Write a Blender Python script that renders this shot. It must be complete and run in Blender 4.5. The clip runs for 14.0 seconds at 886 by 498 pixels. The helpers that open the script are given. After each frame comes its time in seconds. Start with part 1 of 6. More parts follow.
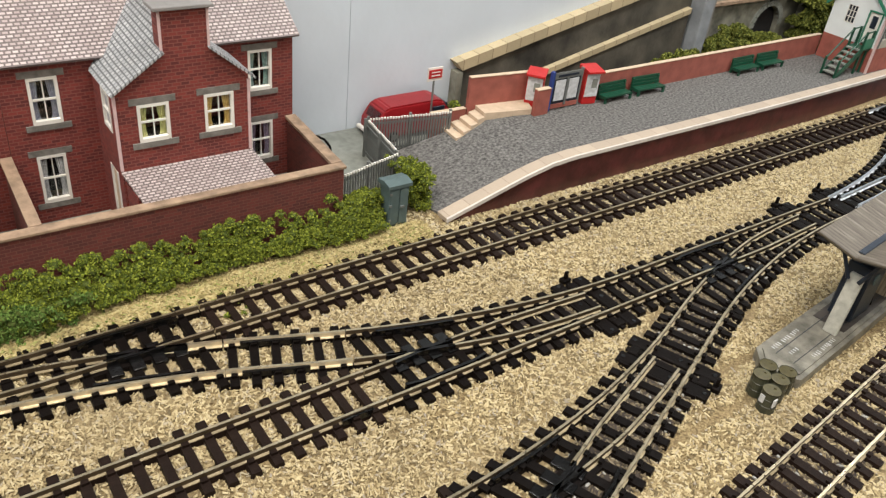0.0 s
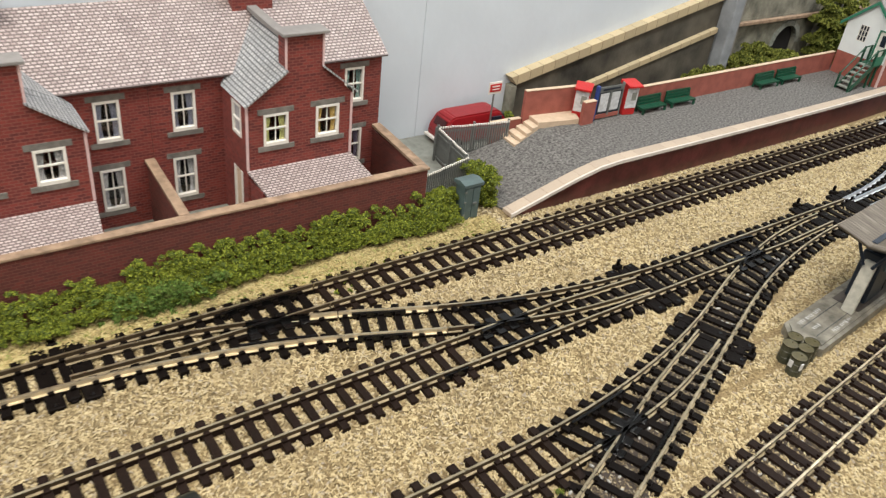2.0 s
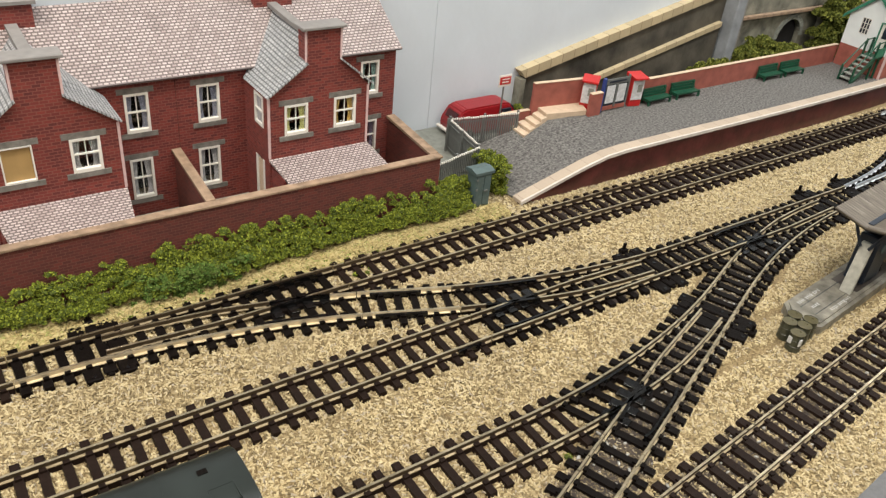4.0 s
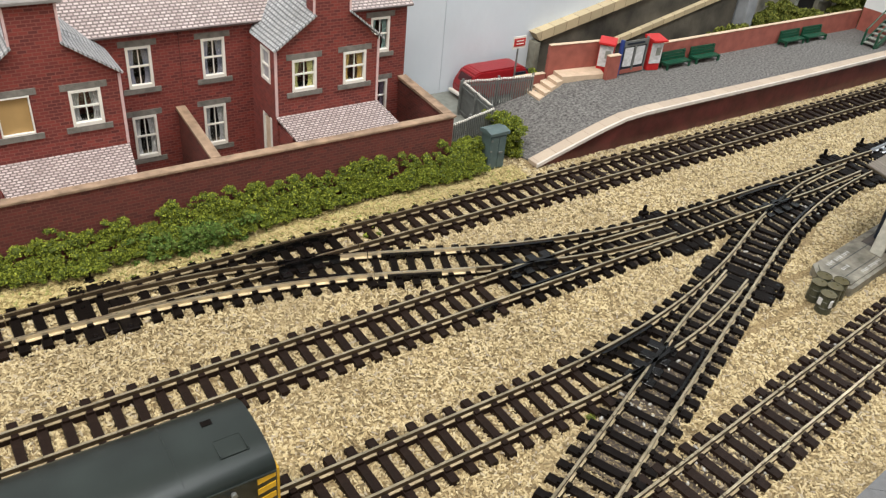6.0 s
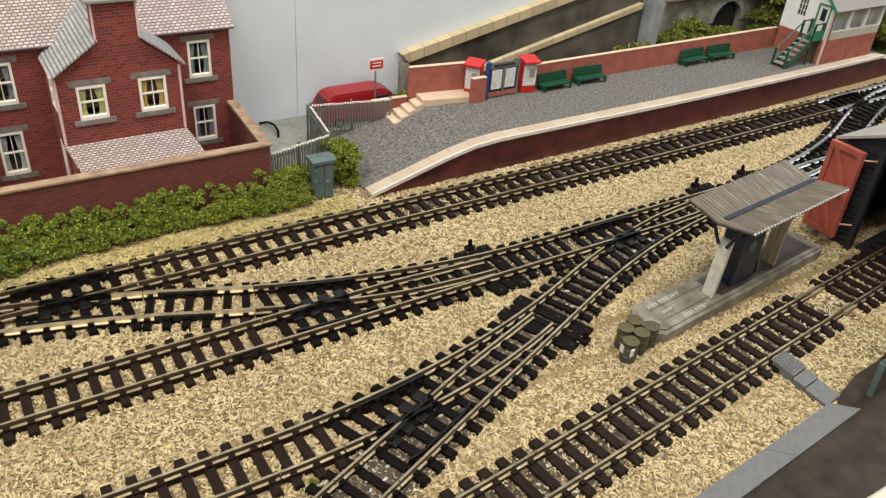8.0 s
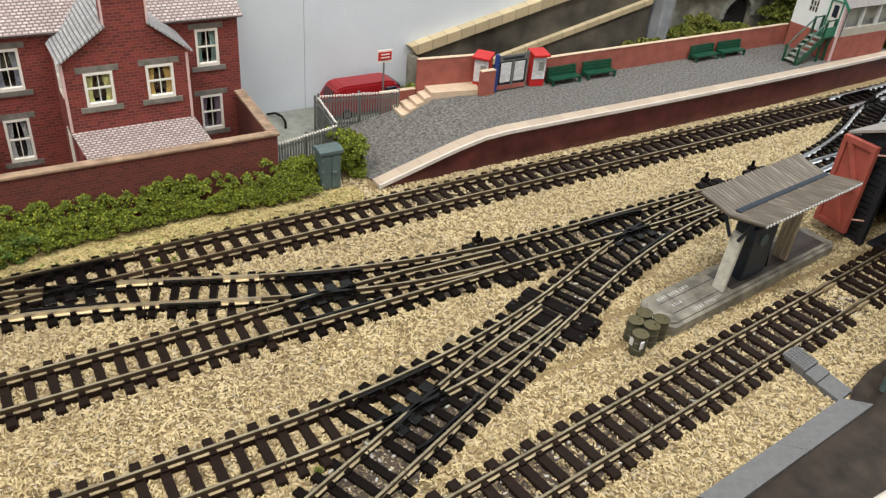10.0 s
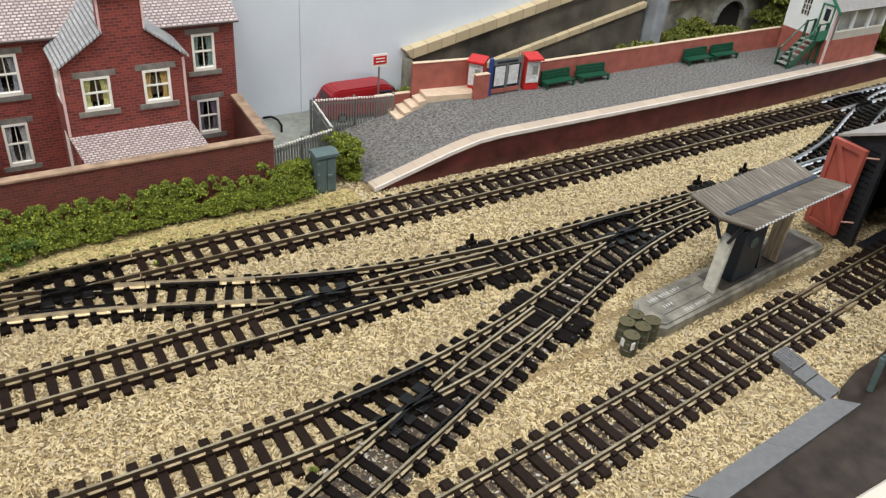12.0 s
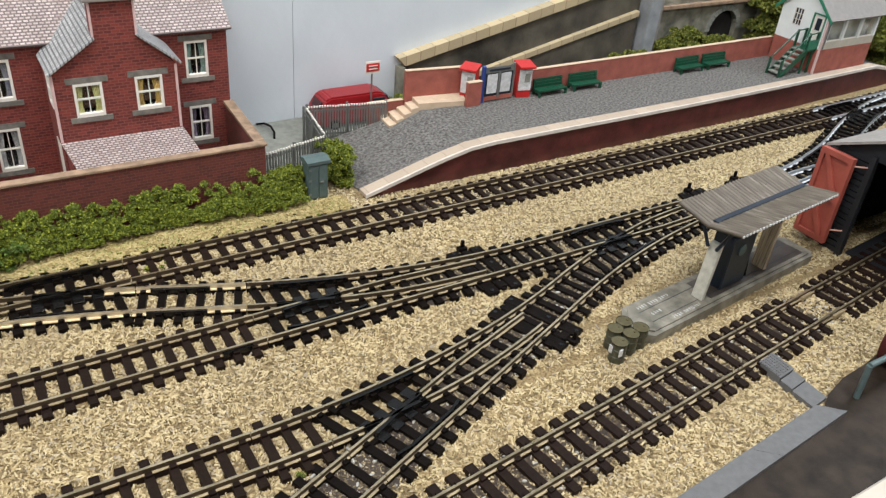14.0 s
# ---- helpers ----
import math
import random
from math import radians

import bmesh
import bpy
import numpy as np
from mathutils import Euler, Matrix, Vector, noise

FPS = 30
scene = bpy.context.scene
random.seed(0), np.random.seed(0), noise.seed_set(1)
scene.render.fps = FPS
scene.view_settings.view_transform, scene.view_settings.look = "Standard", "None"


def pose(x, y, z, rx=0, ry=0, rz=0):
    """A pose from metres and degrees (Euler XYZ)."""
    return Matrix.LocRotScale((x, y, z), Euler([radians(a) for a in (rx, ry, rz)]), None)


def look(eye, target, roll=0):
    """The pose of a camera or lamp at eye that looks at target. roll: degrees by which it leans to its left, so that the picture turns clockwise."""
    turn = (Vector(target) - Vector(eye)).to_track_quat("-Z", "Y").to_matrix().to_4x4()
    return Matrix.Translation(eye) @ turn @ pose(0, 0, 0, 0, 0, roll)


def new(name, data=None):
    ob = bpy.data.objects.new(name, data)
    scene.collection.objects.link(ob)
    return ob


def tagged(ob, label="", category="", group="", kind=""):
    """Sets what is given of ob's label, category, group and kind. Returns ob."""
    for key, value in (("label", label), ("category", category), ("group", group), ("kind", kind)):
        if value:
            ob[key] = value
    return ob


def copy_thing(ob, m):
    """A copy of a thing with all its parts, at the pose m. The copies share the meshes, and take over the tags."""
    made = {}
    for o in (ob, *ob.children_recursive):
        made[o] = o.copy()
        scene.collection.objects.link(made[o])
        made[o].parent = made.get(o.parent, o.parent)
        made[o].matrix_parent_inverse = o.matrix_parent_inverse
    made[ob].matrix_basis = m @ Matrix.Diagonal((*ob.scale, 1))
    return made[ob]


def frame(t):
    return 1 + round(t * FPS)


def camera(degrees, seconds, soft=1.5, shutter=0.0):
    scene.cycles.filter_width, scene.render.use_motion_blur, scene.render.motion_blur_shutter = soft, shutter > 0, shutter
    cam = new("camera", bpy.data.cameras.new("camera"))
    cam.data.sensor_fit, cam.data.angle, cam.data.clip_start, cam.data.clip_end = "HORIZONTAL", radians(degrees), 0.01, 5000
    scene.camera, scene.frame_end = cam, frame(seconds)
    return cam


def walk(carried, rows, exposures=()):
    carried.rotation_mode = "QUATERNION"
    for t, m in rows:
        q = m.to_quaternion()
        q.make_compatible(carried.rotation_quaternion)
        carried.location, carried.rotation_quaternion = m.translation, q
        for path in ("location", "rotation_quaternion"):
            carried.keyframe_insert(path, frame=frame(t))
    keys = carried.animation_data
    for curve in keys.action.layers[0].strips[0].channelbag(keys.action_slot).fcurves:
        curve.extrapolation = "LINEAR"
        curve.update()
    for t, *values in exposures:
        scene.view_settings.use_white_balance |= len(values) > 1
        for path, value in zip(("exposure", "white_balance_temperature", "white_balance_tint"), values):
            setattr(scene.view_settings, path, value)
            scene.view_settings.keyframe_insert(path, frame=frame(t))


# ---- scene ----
cam = camera(58.0, 14.0, soft=1.3, shutter=0.5)
LAMP = 10.1
# the camera's automatic exposure and white balance drift a little
EXPOSURES = ((0.0, 0.0, 6750, 10), (1.5, 0.05, 6750, 10), (2.5, 0.0, 6750, 10), (3.5, 0.0, 6900, 10), (6.0, 0.03, 6600, 10), (6.5, 0.12, 6120, 10),
             (7.0, 0.05, 6500, 10), (7.5, 0.0, 6950, 10), (8.0, 0.0, 7000, 10), (10.5, 0.0, 6550, 10), (11.5, 0.0, 6400, 10), (14.0, 0.0, 6380, 10))
PATH = [
    (0, (0.049, -0.242, 0.212), (1.098, 1.067, -0.877), 7.0),
    (0.5, (0.05, -0.242, 0.213), (1.099, 1.069, -0.874), 7.0),
    (1, (0.048, -0.242, 0.213), (1.096, 1.072, -0.871), 7.0),
    (1.5, (0.022, -0.246, 0.214), (1.071, 1.077, -0.858), 7.0),
    (2, (-0.013, -0.267, 0.233), (1.029, 1.061, -0.84), 7.0),
    (2.5, (-0.026, -0.279, 0.24), (1.013, 1.053, -0.83), 6.9),
    (3, (-0.035, -0.279, 0.237), (0.998, 1.058, -0.833), 6.7),
    (3.5, (-0.027, -0.283, 0.238), (1.0, 1.058, -0.833), 6.4),
    (6, (-0.024, -0.278, 0.215), (0.974, 1.063, -0.883), 5.8),
    (6.5, (0.026, -0.287, 0.23), (1.018, 1.067, -0.858), 5.3),
    (7, (0.076, -0.309, 0.229), (1.06, 1.057, -0.85), 5.2),
    (7.5, (0.089, -0.311, 0.227), (1.056, 1.069, -0.85), 5.0),
    (8, (0.083, -0.314, 0.221), (1.031, 1.076, -0.859), 4.9),
    (10.5, (0.082, -0.313, 0.215), (1.021, 1.086, -0.864), 5.2),
    (11, (0.08, -0.316, 0.215), (1.021, 1.084, -0.86), 5.2),
    (11.5, (0.081, -0.314, 0.214), (1.026, 1.086, -0.858), 5.2),
    (12, (0.082, -0.317, 0.218), (1.026, 1.08, -0.858), 5.2),
    (12.5, (0.083, -0.316, 0.216), (1.026, 1.08, -0.862), 5.1),
    (13, (0.081, -0.318, 0.215), (1.03, 1.079, -0.856), 5.4),
    (13.5, (0.084, -0.316, 0.213), (1.034, 1.085, -0.852), 5.4),
    (14, (0.084, -0.32, 0.219), (1.038, 1.082, -0.842), 5.5),
]
walk(cam, [(t, look(eye, target, roll)) for t, eye, target, roll in PATH], EXPOSURES)

# ---- world and lights: an exhibition hall with rows of unseen ceiling panels ----
world = bpy.data.worlds.new("hall_air")
scene.world = world
world.use_nodes = True
world.node_tree.nodes["Background"].inputs[0].default_value = (0.80, 0.90, 1.0, 1)
world.node_tree.nodes["Background"].inputs[1].default_value = 0.25


def area_lamp(name, at, target, size_x, size_y, watts, colour):
    data = bpy.data.lights.new(name, "AREA")
    data.shape, data.size, data.size_y, data.energy, data.color = "RECTANGLE", size_x, size_y, watts, colour
    ob = new(name, data)
    ob.matrix_world = look(at, target)
    return ob


area_lamp("unseen_ceiling_lamp", (-0.36, -0.28, 1.12), (-0.33, -0.25, 0), 0.75, 0.16, LAMP * 1.45, (1.0, 0.955, 0.89))
area_lamp("unseen_ceiling_lamp", (0.62, -0.22, 1.12), (0.62, -0.21, 0), 0.75, 0.16, LAMP * 0.95, (0.93, 0.97, 1.0))
# added beyond the right end to brighten the signal box side
area_lamp("unseen_ceiling_lamp", (1.58, -0.20, 1.12), (1.54, -0.20, 0), 0.75, 0.16, LAMP * 1.3, (0.90, 0.96, 1.0))
# added far left to brighten the faces turned that way
area_lamp("unseen_ceiling_lamp", (-1.32, -0.38, 1.12), (-1.25, -0.38, 0), 0.75, 0.16, LAMP * 1.5, (0.93, 0.97, 1.0))
area_lamp("unseen_ceiling_lamp", (0.19, -1.20, 1.12), (0.19, -1.14, 0), 0.75, 0.16, LAMP, (1.0, 0.95, 0.88))


# ---- materials ----
class Tree:
    """A node material with short calls."""

    def __init__(self, name):
        self.m = bpy.data.materials.new(name)
        self.m.use_nodes = True
        self.t = self.m.node_tree
        self.b = self.t.nodes["Principled BSDF"]

    def n(self, kind, **values):
        node = self.t.nodes.new("ShaderNode" + kind)
        for key, value in values.items():
            if key in node.inputs:
                node.inputs[key].default_value = value
        return node

    def l(self, a, b):
        self.t.links.new(a, b)

    def noise(self, scale, detail=4.0, coords=None):
        node = self.n("TexNoise", Scale=scale, Detail=detail)
        self.l(coords or self.coords(), node.inputs["Vector"])
        return node.outputs["Fac"]

    def coords(self):
        return self.n("TexCoord").outputs["Object"]

    def ramp(self, fac, stops):
        node = self.n("ValToRGB")
        while len(node.color_ramp.elements) < len(stops):
            node.color_ramp.elements.new(0.5)
        for e, (p, c) in zip(node.color_ramp.elements, stops):
            e.position, e.color = p, (*c, 1)
        self.l(fac, node.inputs["Fac"])
        return node.outputs["Color"]

    def mix(self, fac, a, b, kind="MIX"):
        node = self.t.nodes.new("ShaderNodeMix")
        node.data_type, node.blend_type = "RGBA", kind
        for sock, v in ((node.inputs[0], fac), (node.inputs[6], a), (node.inputs[7], b)):
            if hasattr(v, "node"):
                self.l(v, sock)
            else:
                sock.default_value = v if not isinstance(v, tuple) else (*v, 1)
        return node.outputs[2]

    def math(self, op, a, b=0.0):
        node = self.t.nodes.new("ShaderNodeMath")
        node.operation = op
        for sock, v in zip(node.inputs, (a, b)):
            if hasattr(v, "node"):
                self.l(v, sock)
            else:
                sock.default_value = v
        return node.outputs[0]

    def xyz(self):
        node = self.n("SeparateXYZ")
        self.l(self.coords(), node.inputs[0])
        return node.outputs

    def vec(self, x, y):
        node = self.n("CombineXYZ")
        self.l(x, node.inputs[0]), self.l(y, node.inputs[1])
        return node.outputs[0]

    def bump(self, height, strength, distance=0.0004):
        node = self.n("Bump", Strength=strength, Distance=distance)
        self.l(height, node.inputs["Height"])
        self.l(node.outputs[0], self.b.inputs["Normal"])

    def colour(self, c):
        self.l(c, self.b.inputs["Base Color"])

    def done(self, rough=0.6, metal=0.0, spec=0.5):
        self.b.inputs["Roughness"].default_value = rough
        self.b.inputs["Metallic"].default_value = metal
        self.b.inputs["Specular IOR Level"].default_value = spec
        return self.m


def plain(name, colour, rough=0.6, metal=0.0, vary=0.25, scale=250, bump=0.15, spec=0.5, island=0.0):
    """A surface of one colour with stains and grain."""
    t = Tree(name)
    dark = tuple(v * (1 - vary) for v in colour)
    light = tuple(min(1, v * (1 + vary * 0.6)) for v in colour)
    c = t.ramp(t.noise(scale), [(0.3, dark), (0.7, light)])
    c = t.mix(t.math("MULTIPLY", t.noise(scale * 0.13, 3), 0.5), c, tuple(v * 0.7 for v in colour))
    if island:
        r = t.n("ObjectInfo").outputs["Random"]
        c = t.mix(t.math("MULTIPLY", r, island), c, tuple(v * 0.45 for v in colour))
    t.colour(c)
    if bump:
        t.bump(t.noise(scale * 4), bump)
    return t.done(rough, metal, spec)


def brick_like(name, face, u, v, mortar, width, height, a, b, gap=0.0002, rough=0.75, bump=0.3, stain=0.35):
    """Courses of bricks or slates; u and v pick the axes of the face."""
    t = Tree(name)
    x, y, z = t.xyz()
    axes = {"x": x, "y": y, "z": z, "xy": t.math("ADD", x, y), "-x": t.math("MULTIPLY", x, -1.0)}
    p = t.vec(axes[u], axes[v])
    node = t.n("TexBrick", Scale=1.0, **{"Brick Width": width, "Row Height": height, "Mortar Size": gap, "Mortar Smooth": 0.3,
               "Bias": 0.0, "Color1": (*a, 1), "Color2": (*b, 1), "Mortar": (*mortar, 1)})
    t.l(p, node.inputs["Vector"])
    c = t.mix(t.math("MULTIPLY", t.noise(60, 4), stain), node.outputs["Color"], face)
    c = t.mix(t.math("MULTIPLY", t.noise(900, 2), 0.35), c, tuple(q * 0.5 for q in face))
    t.colour(c)
    t.bump(t.math("SUBTRACT", 1.0, node.outputs["Fac"]), bump, 0.0002)
    return t.done(rough)


def ballast_material(name, ramp, per_island):
    t = Tree(name)
    if per_island:
        fac = t.n("NewGeometry").outputs["Random Per Island"]
    else:
        fac = t.noise(1100, 3)
    c = t.ramp(fac, ramp)
    c = t.mix(t.math("MULTIPLY", t.math("POWER", t.noise(16, 3), 2.5), 1.2), c, (0.26, 0.205, 0.12))
    t.colour(c)
    if not per_island:
        t.bump(t.noise(900, 5), 0.8, 0.001)
    return t.done(0.85, 0, 0.25)


STRAW = [(0.0, (0.090, 0.067, 0.036)), (0.18, (0.235, 0.177, 0.093)), (0.5, (0.405, 0.318, 0.168)), (0.85, (0.605, 0.508, 0.305)), (1.0, (0.30, 0.265, 0.22))]
M_CHIPS = ballast_material("ballast_chips", STRAW, True)
M_BED = ballast_material("ballast_bed", [(0.25, (0.07, 0.046, 0.022)), (0.45, (0.18, 0.125, 0.06)), (0.7, (0.37, 0.28, 0.14))], False)
M_SLEEPER = plain("brown_plastic", (0.0165, 0.0090, 0.0062), 0.6, vary=0.4, scale=500, bump=0.3, island=0.4, spec=0.12)
M_BLACK = plain("black_plastic", (0.0062, 0.0042, 0.0034), 0.5, vary=0.4, scale=400, bump=0.3, island=0.3, spec=0.08)
M_FROG = plain("glossy_black_plastic", (0.0032, 0.0030, 0.0030), 0.20, vary=0.4, scale=400, bump=0.3, spec=0.36)
M_JOINER = plain("tan_plastic", (0.26, 0.20, 0.115), 0.6, vary=0.3)
M_GLUE = plain("dried_glue", (0.42, 0.41, 0.38), 0.12, vary=0.3, scale=300, bump=0.1, spec=0.6)


def rail_material():
    t = Tree("nickel_rail")
    n = t.noise(120, 4)
    t.colour(t.ramp(n, [(0.3, (0.36, 0.305, 0.205)), (0.7, (0.64, 0.55, 0.385))]))
    t.l(t.ramp(t.noise(500, 3), [(0.3, (0.24,) * 3), (0.7, (0.42,) * 3)]), t.b.inputs["Roughness"])
    return t.done(0.3, 0.9)


M_RAIL = rail_material()
M_WEB = plain("tarnished_rail_web", (0.072, 0.047, 0.024), 0.6, vary=0.4)
# lamp glint on the crossover rails, put into the web colour
M_GLINTWEB = plain("glint_rail_web", (0.88, 0.75, 0.53), 0.38, 0.45, vary=0.15, bump=0.05)
M_FOOT = plain("gilt_rail_foot", (0.33, 0.262, 0.160), 0.55, 0.7, vary=0.35, scale=160, bump=0.1)
# foot of the same rails, with the glint in its colour
M_GLINTFOOT = plain("glint_rail_foot", (0.84, 0.69, 0.44), 0.34, 0.5, vary=0.25, bump=0.05)
# paler, cooler web for the turnouts towards the platform end
M_PALEWEB = plain("pale_silver_web", (0.72, 0.75, 0.78), 0.35, 0.2, vary=0.3, scale=300)
M_UNDER = plain("dark_track_strip", (0.040, 0.028, 0.020), 0.8, vary=0.5, scale=300, bump=0.5)
M_BOXWHITE = plain("cool_white_boards", (0.80, 0.83, 0.83), 0.55, vary=0.06, scale=100, bump=0.03)
M_BRIGHT = plain("bright_nickel_rail", (0.80, 0.84, 0.88), 0.22, 0.95, vary=0.08, bump=0.02)
M_BRICK = brick_like("red_brick_paper", (0.165, 0.037, 0.031), "xy", "z", (0.26, 0.090, 0.074), 0.0036, 0.0015, (0.265, 0.041, 0.028), (0.100, 0.016, 0.014), 0.00020, stain=0.35)
M_BRICK_DARK = brick_like("dark_brick_card", (0.10, 0.028, 0.022), "xy", "z", (0.19, 0.075, 0.058), 0.0036, 0.0015, (0.20, 0.037, 0.026), (0.080, 0.018, 0.015), 0.00018, stain=0.75)
M_SLATE = brick_like("pale_slate_paper", (0.52, 0.42, 0.39), "x", "y", (0.065, 0.048, 0.048), 0.0027, 0.00155, (0.62, 0.53, 0.51), (0.34, 0.27, 0.26), 0.00040, 0.5, 0.8, 0.25)
M_TILE = brick_like("grey_slate_paper", (0.37, 0.38, 0.39), "y", "x", (0.080, 0.082, 0.085), 0.0027, 0.0017, (0.58, 0.58, 0.585), (0.36, 0.37, 0.38), 0.00034, 0.45, 1.0, 0.25)
M_STONE = plain("grey_stone_paper", (0.20, 0.185, 0.165), 0.85, vary=0.45, scale=260, bump=0.5)
M_COPING = plain("buff_coping", (0.33, 0.225, 0.150), 0.85, vary=0.5, scale=170, bump=0.5)
M_WHITE = plain("white_card", (0.80, 0.77, 0.71), 0.6, vary=0.06, scale=100, bump=0.03)
M_EDGE = plain("pink_card_edge", (0.66, 0.47, 0.46), 0.7, vary=0.15)
M_LEAD = plain("grey_card", (0.24, 0.225, 0.215), 0.7, vary=0.15)
M_BLIND = plain("tan_blind", (0.44, 0.28, 0.11), 0.7, vary=0.15, scale=120)
# near-black stands in for shade inside closed rooms and the arch
M_INSIDE_SHADE = plain("inside_shade", (0.012, 0.011, 0.012), 0.9, bump=0)
CURTAIN = {k: plain("curtain_" + k, c, 0.8, vary=0.3, scale=500, bump=0.2) for k, c in
           {"yellow": (0.55, 0.53, 0.22), "gold": (0.52, 0.34, 0.10), "blue": (0.22, 0.23, 0.30), "teal": (0.20, 0.30, 0.28), "violet": (0.17, 0.13, 0.19), "grey": (0.40, 0.39, 0.40)}.items()}
M_TARMAC = plain("platform_tarmac", (0.165, 0.157, 0.149), 0.9, vary=0.80, scale=650, bump=0.8)
M_TARMAC.node_tree.nodes["Principled BSDF"].inputs["Specular IOR Level"].default_value = 0.15
M_FLAG = brick_like("edge_flagstones", (0.49, 0.40, 0.31), "x", "y", (0.28, 0.21, 0.16), 0.0125, 0.5, (0.49, 0.395, 0.305), (0.41, 0.33, 0.255), 0.0002, 0.7, 0.3, 0.2)
M_LINE = plain("white_line_paint", (0.66, 0.60, 0.545), 0.65, vary=0.15, scale=150)
M_FACE = plain("maroon_brick_face", (0.105, 0.026, 0.024), 0.40, vary=0.6, scale=90, bump=0.3)
M_TERRA = plain("terracotta_card", (0.335, 0.098, 0.072), 0.8, vary=0.28, scale=140)
M_TAN = plain("tan_paper", (0.60, 0.46, 0.33), 0.8, vary=0.15)
M_SKY = plain("pale_blue_emulsion", (0.645, 0.705, 0.765), 0.6, vary=0.05, scale=30, bump=0.5)
M_CONCRETE = plain("grey_concrete", (0.24, 0.25, 0.22), 0.9, vary=0.25)
M_GREENPAINT = plain("bottle_green_paint", (0.006, 0.066, 0.034), 0.4, vary=0.2)
M_TRIMGREEN = plain("mid_green_paint", (0.03, 0.20, 0.12), 0.45, vary=0.15)
M_CABINET = plain("grey_green_paint", (0.085, 0.125, 0.125), 0.5, vary=0.2)
M_RED = plain("red_paint", (0.50, 0.018, 0.018), 0.4, vary=0.15)
M_VANRED = plain("van_red_paint", (0.26, 0.008, 0.012), 0.35, vary=0.15)
M_BLUE = plain("blue_paint", (0.02, 0.05, 0.22), 0.45, vary=0.15)
M_PAPER = plain("printed_paper", (0.62, 0.63, 0.64), 0.7, vary=0.3, scale=500, bump=0)
M_GALV = plain("galvanised_steel", (0.20, 0.21, 0.20), 0.5, 0.4, vary=0.25)
M_PLINTH = plain("grey_plinth_resin", (0.215, 0.202, 0.165), 0.55, vary=0.6, scale=150, bump=0.6)
M_DECK = plain("dark_deck", (0.060, 0.050, 0.043), 0.5, vary=0.6, scale=110)
# worn silver on stage and canopy, painted glare on the front drum
M_WORN_GLARE = plain("worn_silver_and_glare", (0.62, 0.62, 0.62), 0.4, vary=0.25, scale=900)
def streaked_timber():
    t = Tree("weathered_timber")
    x, y, z = t.xyz()
    p = t.vec(t.math("MULTIPLY", t.math("ADD", x, y), 1400.0), t.math("MULTIPLY", z, 60.0))
    c = t.ramp(t.noise(1.0, 4, p), [(0.30, (0.10, 0.075, 0.045)), (0.50, (0.30, 0.25, 0.17)), (0.75, (0.50, 0.45, 0.35))])
    t.colour(t.mix(t.math("MULTIPLY", t.noise(160, 3), 0.5), c, (0.22, 0.145, 0.075)))
    t.bump(t.noise(1.0, 3, p), 0.4)
    return t.done(0.7)


M_TIMBER = streaked_timber()
M_PUMP = plain("blue_black_paint", (0.010, 0.018, 0.032), 0.4, vary=0.3)
CANOPY_U, CANOPY_PITCH, CANOPY_WAVES = 0.0365, 0.0025, 32


def streaked_sheet():
    t = Tree("weathered_sheet")
    x, y, z = t.xyz()
    p = t.vec(t.math("MULTIPLY", x, 900.0), t.math("MULTIPLY", y, 70.0))
    c = t.ramp(t.noise(1.0, 4, p), [(0.30, (0.075, 0.062, 0.050)), (0.52, (0.150, 0.128, 0.102)), (0.75, (0.32, 0.29, 0.25))])
    c = t.mix(t.math("MULTIPLY", t.noise(70, 3), 0.7), c, (0.12, 0.102, 0.080))
    # shade in the troughs of the corrugation, put into the colour
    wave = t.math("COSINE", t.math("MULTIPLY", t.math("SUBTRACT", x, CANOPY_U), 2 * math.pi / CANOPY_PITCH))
    trough_shade = t.math("MULTIPLY", t.math("POWER", t.math("MULTIPLY", t.math("SUBTRACT", 1.0, wave), 0.5), 2.0), 1.25)
    t.colour(t.mix(t.math("MULTIPLY", trough_shade, t.math("ADD", t.noise(160, 3), 0.45)), c, (0.018, 0.014, 0.011)))
    t.bump(t.noise(1.0, 3, p), 0.3)
    return t.done(0.5)


M_ROOFSHEET = streaked_sheet()
M_SHED = plain("black_shed_boards", (0.010, 0.011, 0.015), 0.6, vary=0.4)
M_SHEDROOF = plain("grey_felt_roof", (0.30, 0.28, 0.26), 0.8, vary=0.2)
M_DOOR = plain("faded_red_paint", (0.34, 0.075, 0.052), 0.6, vary=0.25, scale=120)
M_HINGE = plain("rusty_tan_steel", (0.45, 0.25, 0.20), 0.6)
M_DRUM = plain("oil_drum_paint", (0.085, 0.072, 0.030), 0.45, vary=0.5, scale=300)
M_DRUMSIDE = plain("drum_side_paint", (0.050, 0.052, 0.032), 0.4, vary=0.4)
M_PAVING = plain("slate_grey_card", (0.120, 0.121, 0.124), 0.6, vary=0.18, scale=420, bump=0.4)
M_MUD = plain("dark_yard_earth", (0.032, 0.023, 0.017), 0.5, vary=0.7, scale=110, bump=0.35, spec=0.15)
M_RAMPWALL = plain("sooty_stone_wall", (0.084, 0.075, 0.057), 0.9, vary=0.9, scale=48, bump=1.0)
M_SANDSTONE = brick_like("sandstone_coping", (0.50, 0.41, 0.26), "x", "z", (0.22, 0.16, 0.09), 0.011, 0.5, (0.55, 0.445, 0.275), (0.43, 0.35, 0.22), 0.0003, 0.8, 0.2, 0.2)
M_ARCHWALL = plain("mossy_stone", (0.225, 0.217, 0.172), 0.9, vary=0.8, scale=75, bump=1.0)
